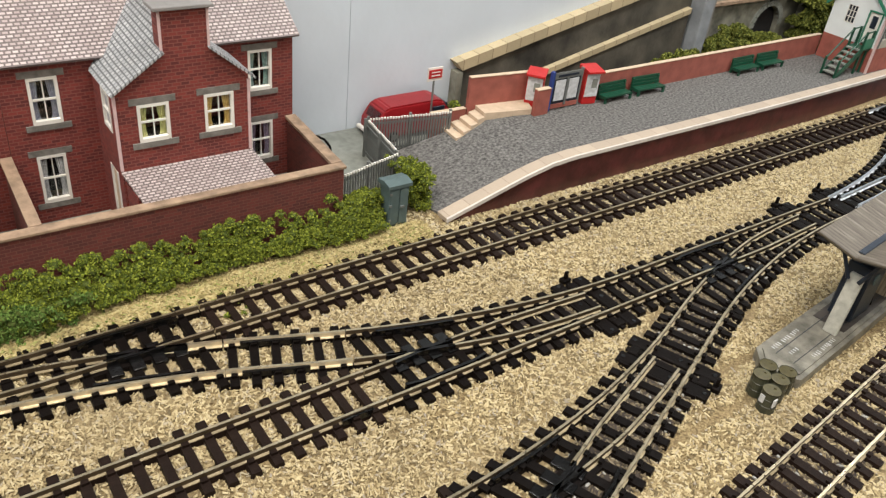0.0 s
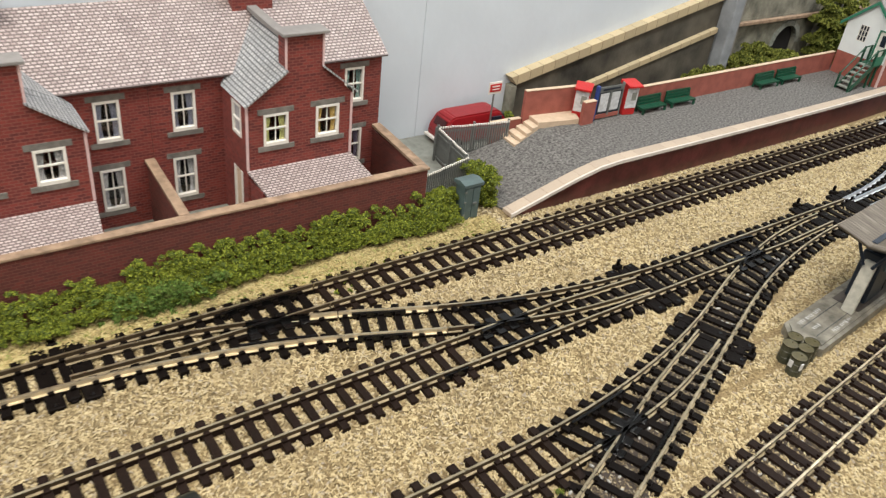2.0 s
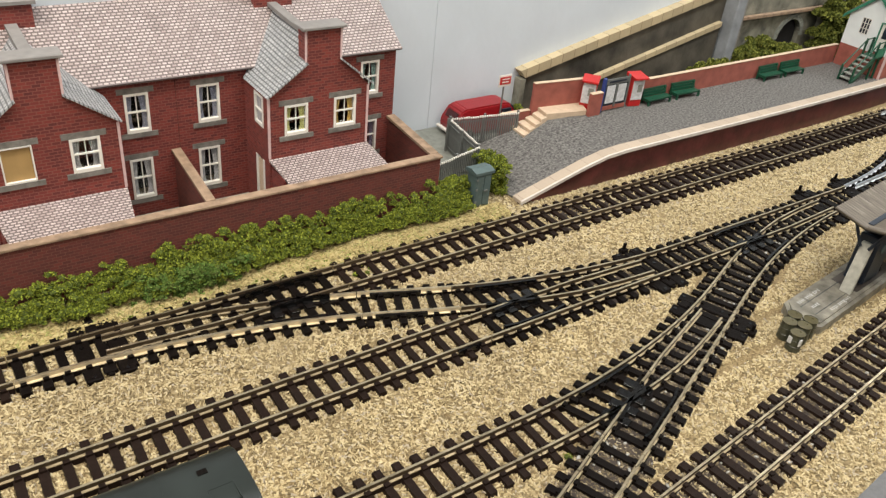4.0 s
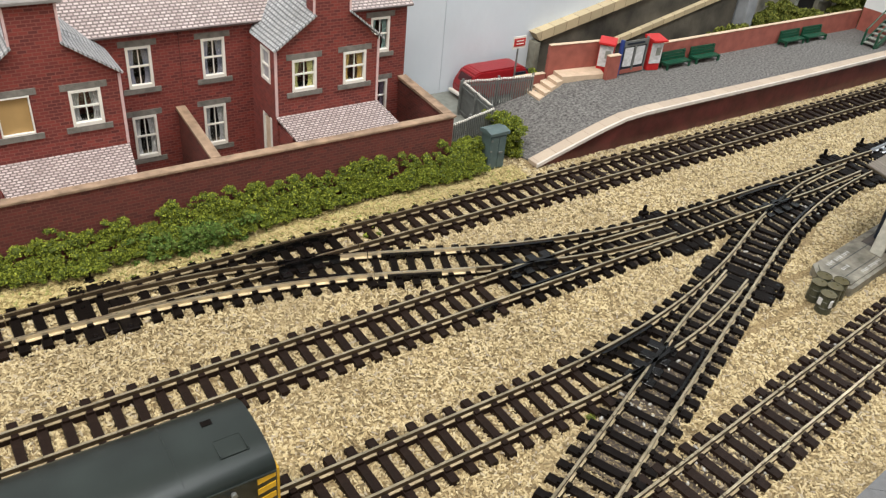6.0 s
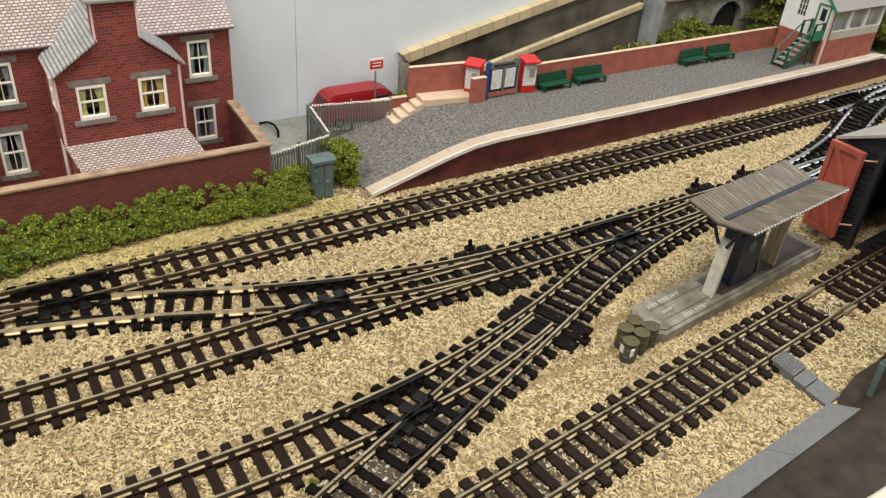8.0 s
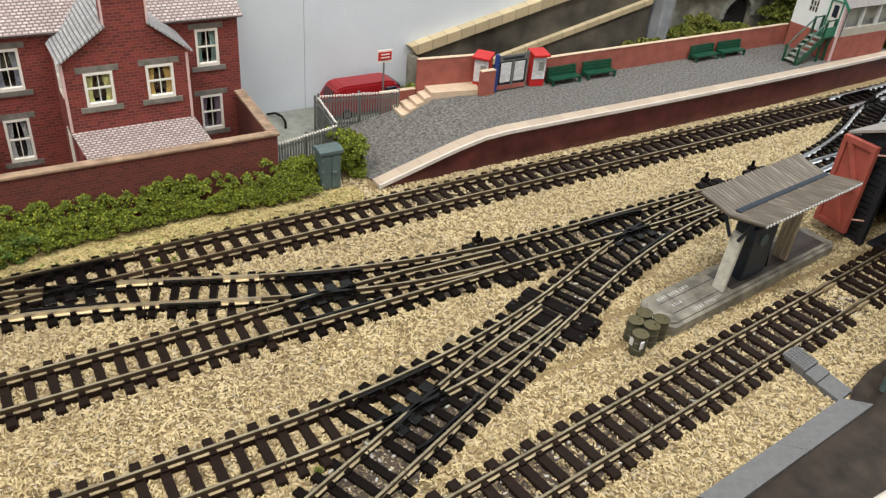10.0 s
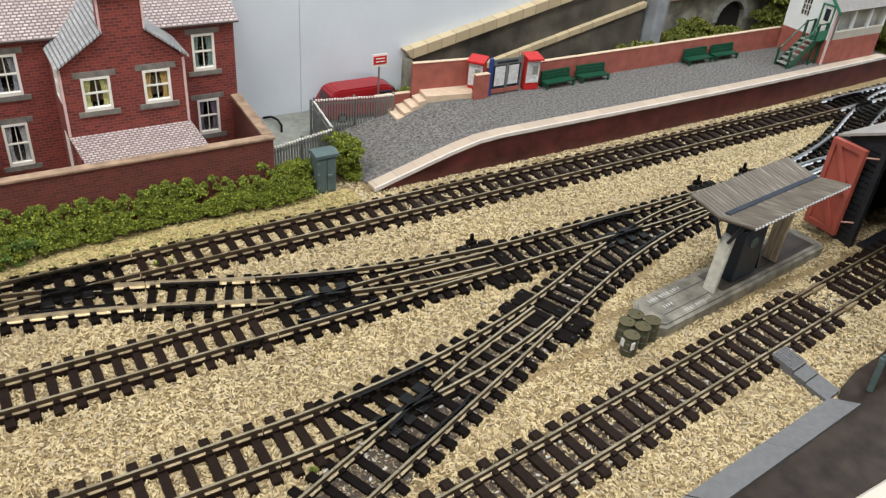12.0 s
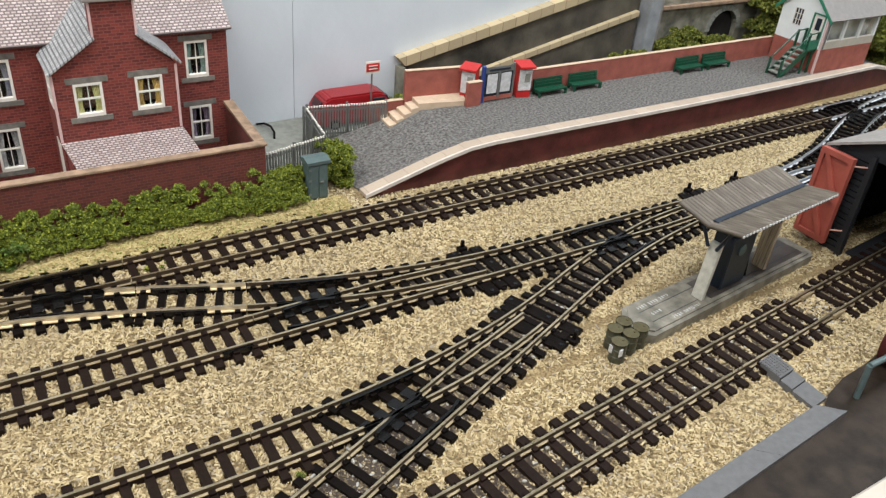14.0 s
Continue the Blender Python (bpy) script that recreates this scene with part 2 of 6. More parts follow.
M_PIER = plain("pale_grey_pier", (0.28, 0.30, 0.32), 0.8, vary=0.3, scale=100)
# broad mottling paints in soft cloudy reflections on the roof
M_LOCO = plain("loco_dark_green", (0.019, 0.025, 0.023), 0.38, vary=0.5, scale=45, bump=0.06, spec=0.4)
M_YELLOW = plain("warning_yellow", (0.62, 0.36, 0.015), 0.45, vary=0.15)
M_HALL = plain("hall_plaster", (0.31, 0.30, 0.29), 0.9, vary=0.05, scale=2, bump=0)
M_FLOOR = plain("hall_floor_vinyl", (0.25, 0.23, 0.21), 0.5, vary=0.2, scale=5, bump=0)
M_FASCIA = plain("pale_fascia_board", (0.55, 0.50, 0.43), 0.7, vary=0.1, scale=40)


def leaf_material(name, a, b):
    t = Tree(name)
    t.colour(t.ramp(t.n("NewGeometry").outputs["Random Per Island"], [(0.0, a), (1.0, b)]))
    return t.done(0.8, 0, 0.2)


M_LEAF = leaf_material("hedge_foam", (0.070, 0.102, 0.010), (0.285, 0.320, 0.042))
M_LEAF_DARK = leaf_material("dark_bush_foam", (0.050, 0.100, 0.020), (0.165, 0.255, 0.055))
M_LEAF_BACK = leaf_material("back_foliage", (0.040, 0.058, 0.010), (0.255, 0.27, 0.056))

# darker core colour paints the shade in the gaps between leaves
M_CORE = plain("shaded_foam_core", (0.072, 0.098, 0.012), 0.9, bump=0)


def glass():
    t = Tree("window_glass")
    t.b.inputs["Transmission Weight"].default_value = 1.0
    t.b.inputs["Base Color"].default_value = (0.95, 0.97, 0.97, 1)
    return t.done(0.05)


M_GLASS = glass()


# ---- building blocks ----
def thing(name, at, label, category, group="", kind="", turn=0.0):
    ob = new(name)
    ob.empty_display_size = 0.01
    ob.matrix_world = pose(*at, 0, 0, turn)
    return tagged(ob, label, category, group, kind)


def finish(bm, name):
    me = bpy.data.meshes.new(name)
    bmesh.ops.recalc_face_normals(bm, faces=bm.faces[:])
    bm.to_mesh(me)
    bm.free()
    return me


def part(name, bm, material, parent, label=""):
    me = finish(bm, name) if isinstance(bm, bmesh.types.BMesh) else bm
    if not me.materials:
        me.materials.append(material)
    ob = new(name, me)
    ob.parent = parent
    return tagged(ob, label) if label else ob


def single(name, bm, material, label, category, kind="", at=(0, 0, 0)):
    me = finish(bm, name) if isinstance(bm, bmesh.types.BMesh) else bm
    me.materials.append(material)
    ob = new(name, me)
    ob.location = at
    return tagged(ob, label, category, kind=kind)


def box(x0, x1, y0, y1, z0, z1, bevel=0.0, bm=None, m=None):
    out = bm or bmesh.new()
    mat = Matrix.LocRotScale(((x0 + x1) / 2, (y0 + y1) / 2, (z0 + z1) / 2), None, (abs(x1 - x0), abs(y1 - y0), abs(z1 - z0)))
    made = bmesh.ops.create_cube(out, size=1, matrix=(m @ mat) if m else mat)
    if bevel:
        edges = list({e for v in made["verts"] for e in v.link_edges})
        bmesh.ops.bevel(out, geom=edges, offset=bevel, segments=1, affect="EDGES")
    return out


def prism(points, axis, lo, hi, bm=None):
    """A polygon in the plane across an axis, drawn out from lo to hi."""
    out = bm or bmesh.new()

    def put(p, w):
        return {"x": (w, *p), "y": (p[0], w, p[1]), "z": (*p, w)}[axis]

    a = [out.verts.new(put(p, lo)) for p in points]
    b = [out.verts.new(put(p, hi)) for p in points]
    out.faces.new(a[::-1]), out.faces.new(b)
    for i in range(len(points)):
        j = (i + 1) % len(points)
        out.faces.new((a[i], a[j], b[j], b[i]))
    return out


def rod(p, q, r, bm=None, sides=8, r2=None):
    out = bm or bmesh.new()
    p, q = Vector(p), Vector(q)
    turn = (q - p).to_track_quat("Z", "Y").to_matrix().to_4x4()
    bmesh.ops.create_cone(out, cap_ends=True, segments=sides, radius1=r, radius2=r if r2 is None else r2, depth=(q - p).length,
                          matrix=Matrix.Translation((p + q) / 2) @ turn)
    return out


def slab(corners, thick, bm=None):
    """A sheet through corners (in order), with thickness downwards along its normal."""
    out = bm or bmesh.new()
    c = [Vector(p) for p in corners]
    n = (c[1] - c[0]).cross(c[2] - c[0]).normalized()
    n = n if n.z > 0 else -n
    a, b = [out.verts.new(p) for p in c], [out.verts.new(p - n * thick) for p in c]
    out.faces.new(a), out.faces.new(b[::-1])
    for i in range(len(c)):
        j = (i + 1) % len(c)
        out.faces.new((a[i], b[i], b[j], a[j]))
    return out


def holed_wall(x0, x1, z0, z1, y0, y1, holes, bm=None):
    """A wall along x with rectangular openings (xa, xb, za, zb) right through it, as one welded body."""
    out = bm or bmesh.new()
    xs = sorted({x0, x1, *[h[0] for h in holes], *[h[1] for h in holes]})
    zs = sorted({z0, z1, *[h[2] for h in holes], *[h[3] for h in holes]})
    made = {}

    def v(i, j, k):
        if (i, j, k) not in made:
            made[i, j, k] = out.verts.new((xs[i], (y0, y1)[k], zs[j]))
        return made[i, j, k]

    def solid(i, j):
        if not (0 <= i < len(xs) - 1 and 0 <= j < len(zs) - 1):
            return False
        mx, mz = (xs[i] + xs[i + 1]) / 2, (zs[j] + zs[j + 1]) / 2
        return not any(h[0] < mx < h[1] and h[2] < mz < h[3] for h in holes)

    for i in range(len(xs) - 1):
        for j in range(len(zs) - 1):
            if not solid(i, j):
                continue
            for k in (0, 1):
                out.faces.new((v(i, j, k), v(i + 1, j, k), v(i + 1, j + 1, k), v(i, j + 1, k)))
            for (di, dj), (a, b) in {(-1, 0): ((i, j), (i, j + 1)), (1, 0): ((i + 1, j), (i + 1, j + 1)), (0, -1): ((i, j), (i + 1, j)), (0, 1): ((i, j + 1), (i + 1, j + 1))}.items():
                if not solid(i + di, j + dj):
                    out.faces.new((v(*a, 0), v(*b, 0), v(*b, 1), v(*a, 1)))
    return out


# ---- setting: baseboard, hall, backboard ----
def ground_sheet():
    nx, ny = 150, 66
    x0, x1, y0, y1 = -1.2, 1.5, -0.238, 0.150
    co = []
    for j in range(ny + 1):
        for i in range(nx + 1):
            x, y = x0 + (x1 - x0) * i / nx, y0 + (y1 - y0) * j / ny
            z = 0.0006 * noise.noise((x * 30, y * 30, 0.3)) - 0.0003
            z += 0.004 * min(1, max(0, (y - 0.022) / 0.02))
            co.append((x, y, z))
    faces = [(j * (nx + 1) + i, j * (nx + 1) + i + 1, (j + 1) * (nx + 1) + i + 1, (j + 1) * (nx + 1) + i) for j in range(ny) for i in range(nx)]
    me = bpy.data.meshes.new("ground")
    me.from_pydata(co, [], faces)
    me.polygons.foreach_set("use_smooth", [True] * len(faces))
    return me


single("ground", ground_sheet(), M_BED, "straw-coloured ballast bed glued on the baseboard", "ground", "structure")
single("baseboard", box(-1.2, 1.5, -0.25, 0.16, -0.06, -0.004), M_FASCIA, "pale plywood baseboard under the model railway", "baseboard", "structure")
single("trim", box(-1.2, 1.5, -0.262, -0.2385, -0.06, 0.004, 0.001), M_FASCIA, "pale painted edge strip along the baseboard front", "trim", "structure")
for name, axis, lo, hi, a, b in (("wall_north", "y", 0.45, 0.50, -1.8, 2.0), ("wall_south", "y", -1.65, -1.60, -1.8, 2.0), ("wall_west", "x", -1.85, -1.80, -1.6, 0.45), ("wall_east", "x", 2.0, 2.05, -1.6, 0.45)):
    single(name, prism([(a, -0.06), (a, 1.15), (b, 1.15), (b, -0.06)], axis, lo, hi), M_HALL, "plain plaster room wall", "wall", "structure")
single("floor", box(-1.85, 2.05, -1.65, 0.50, -0.11, -0.0602), M_FLOOR, "plain dark floor below the baseboard", "floor", "structure")
single("ceiling", box(-1.85, 2.05, -1.65, 0.50, 1.15, 1.20), M_HALL, "plain pale ceiling", "ceiling", "structure")
# backboard in three sheets, butted with thin joints
for a, b in ((-1.2, 0.2690), (0.2693, 0.95), (0.9503, 1.5)):
    single("backdrop", box(a, b, 0.1385, 0.146, -0.004, 0.36), M_SKY, "pale blue emulsion-painted backboard with a fine joint", "backdrop", "structure")
single("backdrop", box(1.05, 1.06, -0.2, 0.1383, 0.0, 0.36), M_SKY, "pale blue painted end board", "backdrop", "structure")


# ---- track ----
R, HALF = 0.4545, 0.0086
RAIL = [(-0.0012, 0.0021), (0.0012, 0.0021), (0.0012, 0.0024), (0.0003, 0.0027), (0.0003, 0.0039), (0.00050, 0.0041), (0.00050, 0.0048),
        (-0.00050, 0.0048), (-0.00050, 0.0041), (-0.0003, 0.0039), (-0.0003, 0.0027), (-0.0012, 0.0024)]


def normals(line):
    out = []
    for i in range(len(line)):
        a, b = Vector(line[max(0, i - 1)]), Vector(line[min(len(line) - 1, i + 1)])
        d = (b - a).normalized()
        out.append(Vector((-d.y, d.x)))
    return out


def offset(line, d):
    return [tuple(Vector(p) + n * d) for p, n in zip(line, normals(line))]


def warp(x, y):
    """The main line and platform front drift gently back towards the far end."""
    k = 0.005 * max(0.0, (x - 0.42) / 0.28) ** 2 if x < 0.98 else 0.02
    return y + k * min(1, max(0, (y + 0.06) / 0.06)) * (1 - min(1, max(0, (y - 0.03) / 0.04)))


def dense(line, step=0.04):
    out = [line[0]]
    for a, b in zip(line, line[1:]):
        n = max(1, math.ceil(math.hypot(b[0] - a[0], b[1] - a[1]) / step))
        out += [(a[0] + (b[0] - a[0]) * i / n, a[1] + (b[1] - a[1]) * i / n) for i in range(1, n + 1)]
    return out


def sweep(line, profile, bm=None):
    out = bm or bmesh.new()
    rings = []
    line = [(x, warp(x, y)) for x, y in dense(line)]
    for p, n in zip(line, normals(line)):
        rings.append([out.verts.new((p[0] + n.x * o, p[1] + n.y * o, z)) for o, z in profile])
    k = len(profile)
    for a, b in zip(rings, rings[1:]):
        for i in range(k):
            f = out.faces.new((a[i], a[(i + 1) % k], b[(i + 1) % k], b[i]))
            f.material_index = 0 if profile is not RAIL else 1 if i in (3, 4, 5, 7, 8, 9) else 2 if i in (1, 2, 10, 11) else 0
    out.faces.new(rings[0][::-1]), out.faces.new(rings[-1])
    return out


def along(line, step, start=0.0):
    """Places and headings at even steps along a line."""
    out, left = [], start
    for a, b in zip(line, line[1:]):
        a, b = Vector(a), Vector(b)
        d = (b - a).length
        while left <= d:
            out.append((a + (b - a) * (left / d), math.atan2(b.y - a.y, b.x - a.x)))
            left += step
        left -= d
    return out


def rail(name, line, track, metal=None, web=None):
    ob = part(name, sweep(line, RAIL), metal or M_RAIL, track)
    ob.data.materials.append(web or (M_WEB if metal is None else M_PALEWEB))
    ob.data.materials.append(M_GLINTFOOT if web else M_FOOT if metal is None else M_PALEWEB)
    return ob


SLEEPERS = {}


def sleeper_mesh(length, width=0.0040):
    key = (round(length, 4), width)
    if key not in SLEEPERS:
        bm = box(-width / 2, width / 2, -length / 2, length / 2, -0.0008, 0.0022)
        for v in bm.verts:
            if v.co.z > 0:
                v.co.x *= 0.82
                v.co.y *= 0.985
        for s in (-1, 1):
            for w in (-1, 1):
                y = s * HALF + w * 0.0016
                if length < 0.032:
                    box(-0.0012, 0.0012, y - 0.0009, y + 0.0009, 0.0022, 0.0033, bm=bm)
        SLEEPERS[key] = finish(bm, "sleeper")
    return SLEEPERS[key]


def add_sleeper(track, x, y, angle, length, material, width=0.0040):
    me = sleeper_mesh(length, width)
    if not me.materials:
        me.materials.append(None)
    ob = new("sleeper", me)
    ob.parent = track
    ob.material_slots[0].link = "OBJECT"
    ob.material_slots[0].material = material
    ob.matrix_local = Matrix.Translation((x, warp(x, y), random.uniform(-0.00015, 0.00015))) @ Matrix.Rotation(angle + random.uniform(-0.012, 0.012), 4, "Z")
    return ob


STRINGER = [(-0.0015, -0.0006), (0.0015, -0.0006), (0.0012, 0.00205), (-0.0012, 0.00205)]


def stringer(line, track, material):
    """The moulded strip below a rail that joins the sleepers."""
    return part("stringer", sweep(line, STRINGER), material, track)


def plain_track(line, pitch, label, start=0.003, gaps=(), width=0.0040, material=M_SLEEPER, metal=None, web=None):
    track = thing("railway_track", (0, 0, 0), label, "model track", "model railway tracks")
    for side in (-1, 1):
        rail("rail", offset(line, side * HALF), track, metal, web)
        stringer(offset(line, side * HALF), track, material)
    for p, angle in along(line, pitch, start):
        if not any(a < p.x < b for a, b in gaps):
            add_sleeper(track, p.x, p.y, angle, 0.031, material, width)
    return track


def straight(x0, x1, y, n=2):
    return [(x0 + (x1 - x0) * i / (n - 1), y) for i in range(n)]


def to_world(origin, heading, pts):
    c, s = math.cos(heading), math.sin(heading)
    return [(origin[0] + c * u - s * v, origin[1] + s * u + c * v) for u, v in pts]


def arc(side, s0, s1, n=24):
    """The diverging centre line from the toe, side +1 to the left of the heading."""
    return [(R * math.sin(s / R), side * R * (1 - math.cos(s / R))) for s in (s0 + (s1 - s0) * i / (n - 1) for i in range(n))]


CHECK = [(-0.0011, 0.0022), (0.0011, 0.0022), (0.0007, 0.0048), (-0.0007, 0.0048)]

GUARD = [(-0.0010, 0.0018), (0.0010, 0.0018), (0.0006, 0.0030), (0.0006, 0.0047), (-0.0006, 0.0047), (-0.0006, 0.0030)]
PLATE = [(-0.0034, 0.0002), (0.0034, 0.0002), (0.0031, 0.0023), (-0.0031, 0.0023)]


def turnout_sleeper(track, at, heading, length, feet, shelves):
    """A broad black sleeper with a chair on both sides of each rail (feet) and flat slide plates (shelves), across its own y."""
    h, w = length / 2, 0.0022
    bm = box(-w, w, -h, h, -0.0008, 0.0022)
    for v in bm.verts:
        if v.co.z > 0:
            v.co.x *= 0.84
            v.co.y *= 0.985
    for y in feet:
        for k in (-0.0016, 0.0016):
            box(-0.0012, 0.0012, y + k - 0.0008, y + k + 0.0008, 0.0022, 0.0034, bm=bm)
    for y in shelves:
        box(-0.0016, 0.0016, y - 0.0030, y + 0.0030, 0.0021, 0.0025, bm=bm)
    ob = part("sleeper", bm, M_BLACK, track)
    ob.matrix_local = Matrix.Translation((at[0], warp(*at), random.uniform(-0.00015, 0.00015))) @ Matrix.Rotation(heading + random.uniform(-0.01, 0.01), 4, "Z")
    return ob


def turnout(origin, heading, side, lever, label, u0=0.0, u1=0.150, metal=None, web=None):
    """A set-track turnout: the toe at origin, straight along heading, diverging to one side, throw box on the lever side."""
    track = thing("turnout", (0, 0, 0), label, "model turnout", "model railway turnouts")

    def w(pts):
        return to_world(origin, heading, pts)

    d = side * HALF
    curve = arc(side, u0, u1)
    line = [(u0, 0.0), (u1, 0.0)]
    # where the curved far rail meets the straight near rail
    uf = math.sqrt(2 * R * 2 * HALF) - 0.004
    rail("stock_rail", w([(u, v - d) for u, v in line]), track, metal)
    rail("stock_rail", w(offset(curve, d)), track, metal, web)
    stringer(w([(u, v - d) for u, v in line]), track, M_BLACK)
    stringer(w(offset(curve, d)), track, M_BLACK)
    tip, cut = 0.036, 0.009
    blade = [(u, d * (1 - 0.30 * max(0, 1 - (u - tip) / 0.05))) for u in [tip + (uf - cut - tip) * i / 14 for i in range(15)]]
    rail("switch_blade", w(blade), track, metal)
    inner = offset(arc(side, tip, uf - cut, 16), -d)
    inner = [(u, v + side * 0.0025 * max(0, 1 - (u - tip) / 0.05)) for u, v in inner]
    rail("switch_blade", w(inner), track, metal)
    rail("frog_rail", w([(uf + 0.006, d), (u1, d)]), track, metal)
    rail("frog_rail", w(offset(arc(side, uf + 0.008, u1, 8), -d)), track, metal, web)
    stringer(w([(uf + 0.006, d), (u1, d)]), track, M_BLACK)
    stringer(w(offset(arc(side, uf + 0.008, u1, 8), -d)), track, M_BLACK)
    # moulded frog and wing rails
    frog = bmesh.new()
    sweep(w([(uf - 0.012, d * 0.97), (uf - 0.001, d * 0.98), (uf + 0.016, d * 0.80)]), CHECK, frog)
    arm = offset(arc(side, uf - 0.012, uf + 0.002, 4), -d)
    sweep(w(arm + [(uf + 0.017, d * 1.42)]), CHECK, frog)
    sweep(w([(uf - 0.006, d), (uf + 0.004, d * 1.0), (uf + 0.010, d * 1.02)]), [(-0.0013, 0.0022), (0.0013, 0.0022), (0.0010, 0.0045), (-0.0010, 0.0045)], frog)
    m0 = Matrix.Translation((*origin, 0)) @ Matrix.Rotation(heading, 4, "Z")
    for u in (uf - 0.010, uf - 0.002, uf + 0.006, uf + 0.014):
        lo, hi = sorted((d * 0.35, d * 1.8))
        box(u - 0.0024, u + 0.0024, lo, hi, 0.0010, 0.0029, 0.0002, frog, m0)
    part("frog", frog, M_FROG, track, "black plastic frog and wing rails")
    plates = bmesh.new()
    sweep(w([(uf - 0.020, d), (uf + 0.020, d)]), PLATE, plates)
    sweep(w(offset(arc(side, uf - 0.020, uf + 0.020, 8), -d)), [(o, z - 0.0002) for o, z in PLATE], plates)
    part("frog_plate", plates, M_BLACK, track)
    # check rails on their moulded strips inside the two stock rails
    for k, near, far in ((1, [(uf - 0.019, -d * 0.62), (uf - 0.012, -d * 0.765), (uf + 0.012, -d * 0.765), (uf + 0.019, -d * 0.62)], [(uf - 0.018, -d * 0.80), (uf + 0.018, -d * 0.80)]),
                         (2, offset(arc(side, uf - 0.017, uf + 0.017, 8), d * 0.765), offset(arc(side, uf - 0.018, uf + 0.018, 8), d * 0.80))):
        check = sweep(w(near), GUARD)
        seats = sweep(w(far), [(o * 0.62, z - 0.0003) for o, z in PLATE])
        for i in range(5):
            u = uf - 0.0164 + 0.0082 * i
            v = -d if k == 1 else side * (R - math.sqrt(R * R - u * u)) + d
            lo, hi = sorted((v * 0.999 if k == 1 else v, v - (d if k == 2 else -d) * 0.42))
            box(u - 0.0013, u + 0.0013, lo, hi, 0.0022, 0.0035, 0, seats, m0)
        part("check_rail", check, M_FROG, track)
        part("check_rail_seat", seats, M_BLACK, track)
    for i in range(int((u1 - u0) / 0.0082) + 1):
        u = u0 + 0.003 + 0.0082 * i
        spread = R - math.sqrt(R * R - u * u)
        if u > u1:
            break
        mid = side * spread / 2
        feet = [-d - mid, side * spread + d - mid]
        inner = [d - mid, side * spread - d - mid]
        shelves = []
        if u < tip + 0.045:
            shelves = inner if u > tip else []
        elif abs(u - uf) > 0.018:
            feet += inner
        turnout_sleeper(track, w([(u, mid)])[0], heading, 0.031 + spread, feet, shelves)
    # throw bar, spring boxes and knob
    m = Matrix.Translation((*origin, 0)) @ Matrix.Rotation(heading, 4, "Z")
    for u in (0.0280, 0.0415):
        part("toe_sleeper", box(u - 0.0034, u + 0.0034, -0.0195, 0.0195, -0.0005, 0.0023, 0.0004, None, m), M_BLACK, track)
        for v in (-0.0175, 0.0175, 0.0030 * lever):
            hole = bmesh.new()
            rod((u, v, 0.00225), (u, v, 0.00245), 0.0010, hole, 10)
            hole.transform(m)
            part("screw_hole", hole, M_FROG, track)
    bar = box(0.0335, 0.0361, -0.0185, 0.0185, 0.0008, 0.0020, 0.0002, None, m)
    for v in (-0.0150, 0.0150):
        box(0.0322, 0.0374, v - 0.0022, v + 0.0022, 0.0004, 0.0026, 0.0003, bar, m)
    part("throw_bar", bar, M_BLACK, track, "black plastic tie bar between the toe sleepers")
    knob = bmesh.new()
    box(0.0322, 0.0372, *sorted((lever * 0.0186, lever * 0.0222)), 0.0005, 0.0032, 0.0004, knob, m)
    box(0.0338, 0.0356, *sorted((lever * 0.0195, lever * 0.0211)), 0.0031, 0.0070, 0.0003, knob, m)
    part("lever_knob", knob, M_BLACK, track)
    return track


Y1, Y2, Y3 = 0.0086, -0.0573, -0.1232
plain_track(straight(-0.9, -0.0175, Y1), 0.0085, "brown-sleepered straight main line with nickel rails")
plain_track(straight(0.1335, 0.6495, Y1), 0.0085, "brown-sleepered straight main line beside the platform")
plain_track(straight(0.801, 1.04, Y1), 0.0085, "brown-sleepered main line beyond the platform")
plain_track(straight(-0.9, 0.1725, Y2), 0.0080, "brown-sleepered second line with nickel rails")
plain_track(straight(0.3235, 0.3375, Y2), 0.0080, "short length of second line between turnouts", material=M_BLACK)
plain_track(straight(0.6105, 1.04, Y2), 0.0080, "second line running on behind the engine shed")
plain_track(straight(-0.9, 0.1475, Y3), 0.0082, "brown-sleepered third line under the diesel shunter")
turnout((-0.017, Y1), 0.0, -1, 1, "black-sleepered turnout leading off the main line", web=M_GLINTWEB)
turnout((0.323, Y2), math.pi, -1, -1, "black-sleepered turnout joining the crossover to the second line")
turnout((0.488, Y2), math.pi, 1, -1, "black-sleepered turnout leading down to the sidings")
ANG = math.atan2(0.066, 0.34) * 2
MID3 = (0.318, (Y2 + Y3) / 2)
turnout(MID3, math.pi + ANG, -1, 1, "black-sleepered turnout splitting the third line from the siding")
turnout((0.46, Y2), 0.0, 1, 1, "black-sleepered turnout curving back to the main line", 0.0285, metal=M_BRIGHT)
turnout((0.80, Y1), math.pi, 1, 1, "black-sleepered turnout at the platform end", metal=M_BRIGHT)
S_END = R * ANG
JOINT = [(-0.0017, 0.0015), (0.0017, 0.0015), (0.0014, 0.0037), (0.0006, 0.0039), (-0.0006, 0.0039), (-0.0014, 0.0037)]
cross = plain_track(to_world((-0.017, Y1), 0.0, arc(-1, 0.1505, S_END, 6)) + to_world((0.323, Y2), math.pi, arc(-1, 0.1505, S_END, 6))[::-1][1:], 0.0082, "short curved crossover piece between two turnouts", material=M_BLACK, web=M_GLINTWEB)
plain_track(to_world((0.488, Y2), math.pi, arc(1, 0.1505, S_END, 6)), 0.0082, "short curved piece between two black turnouts", material=M_BLACK)
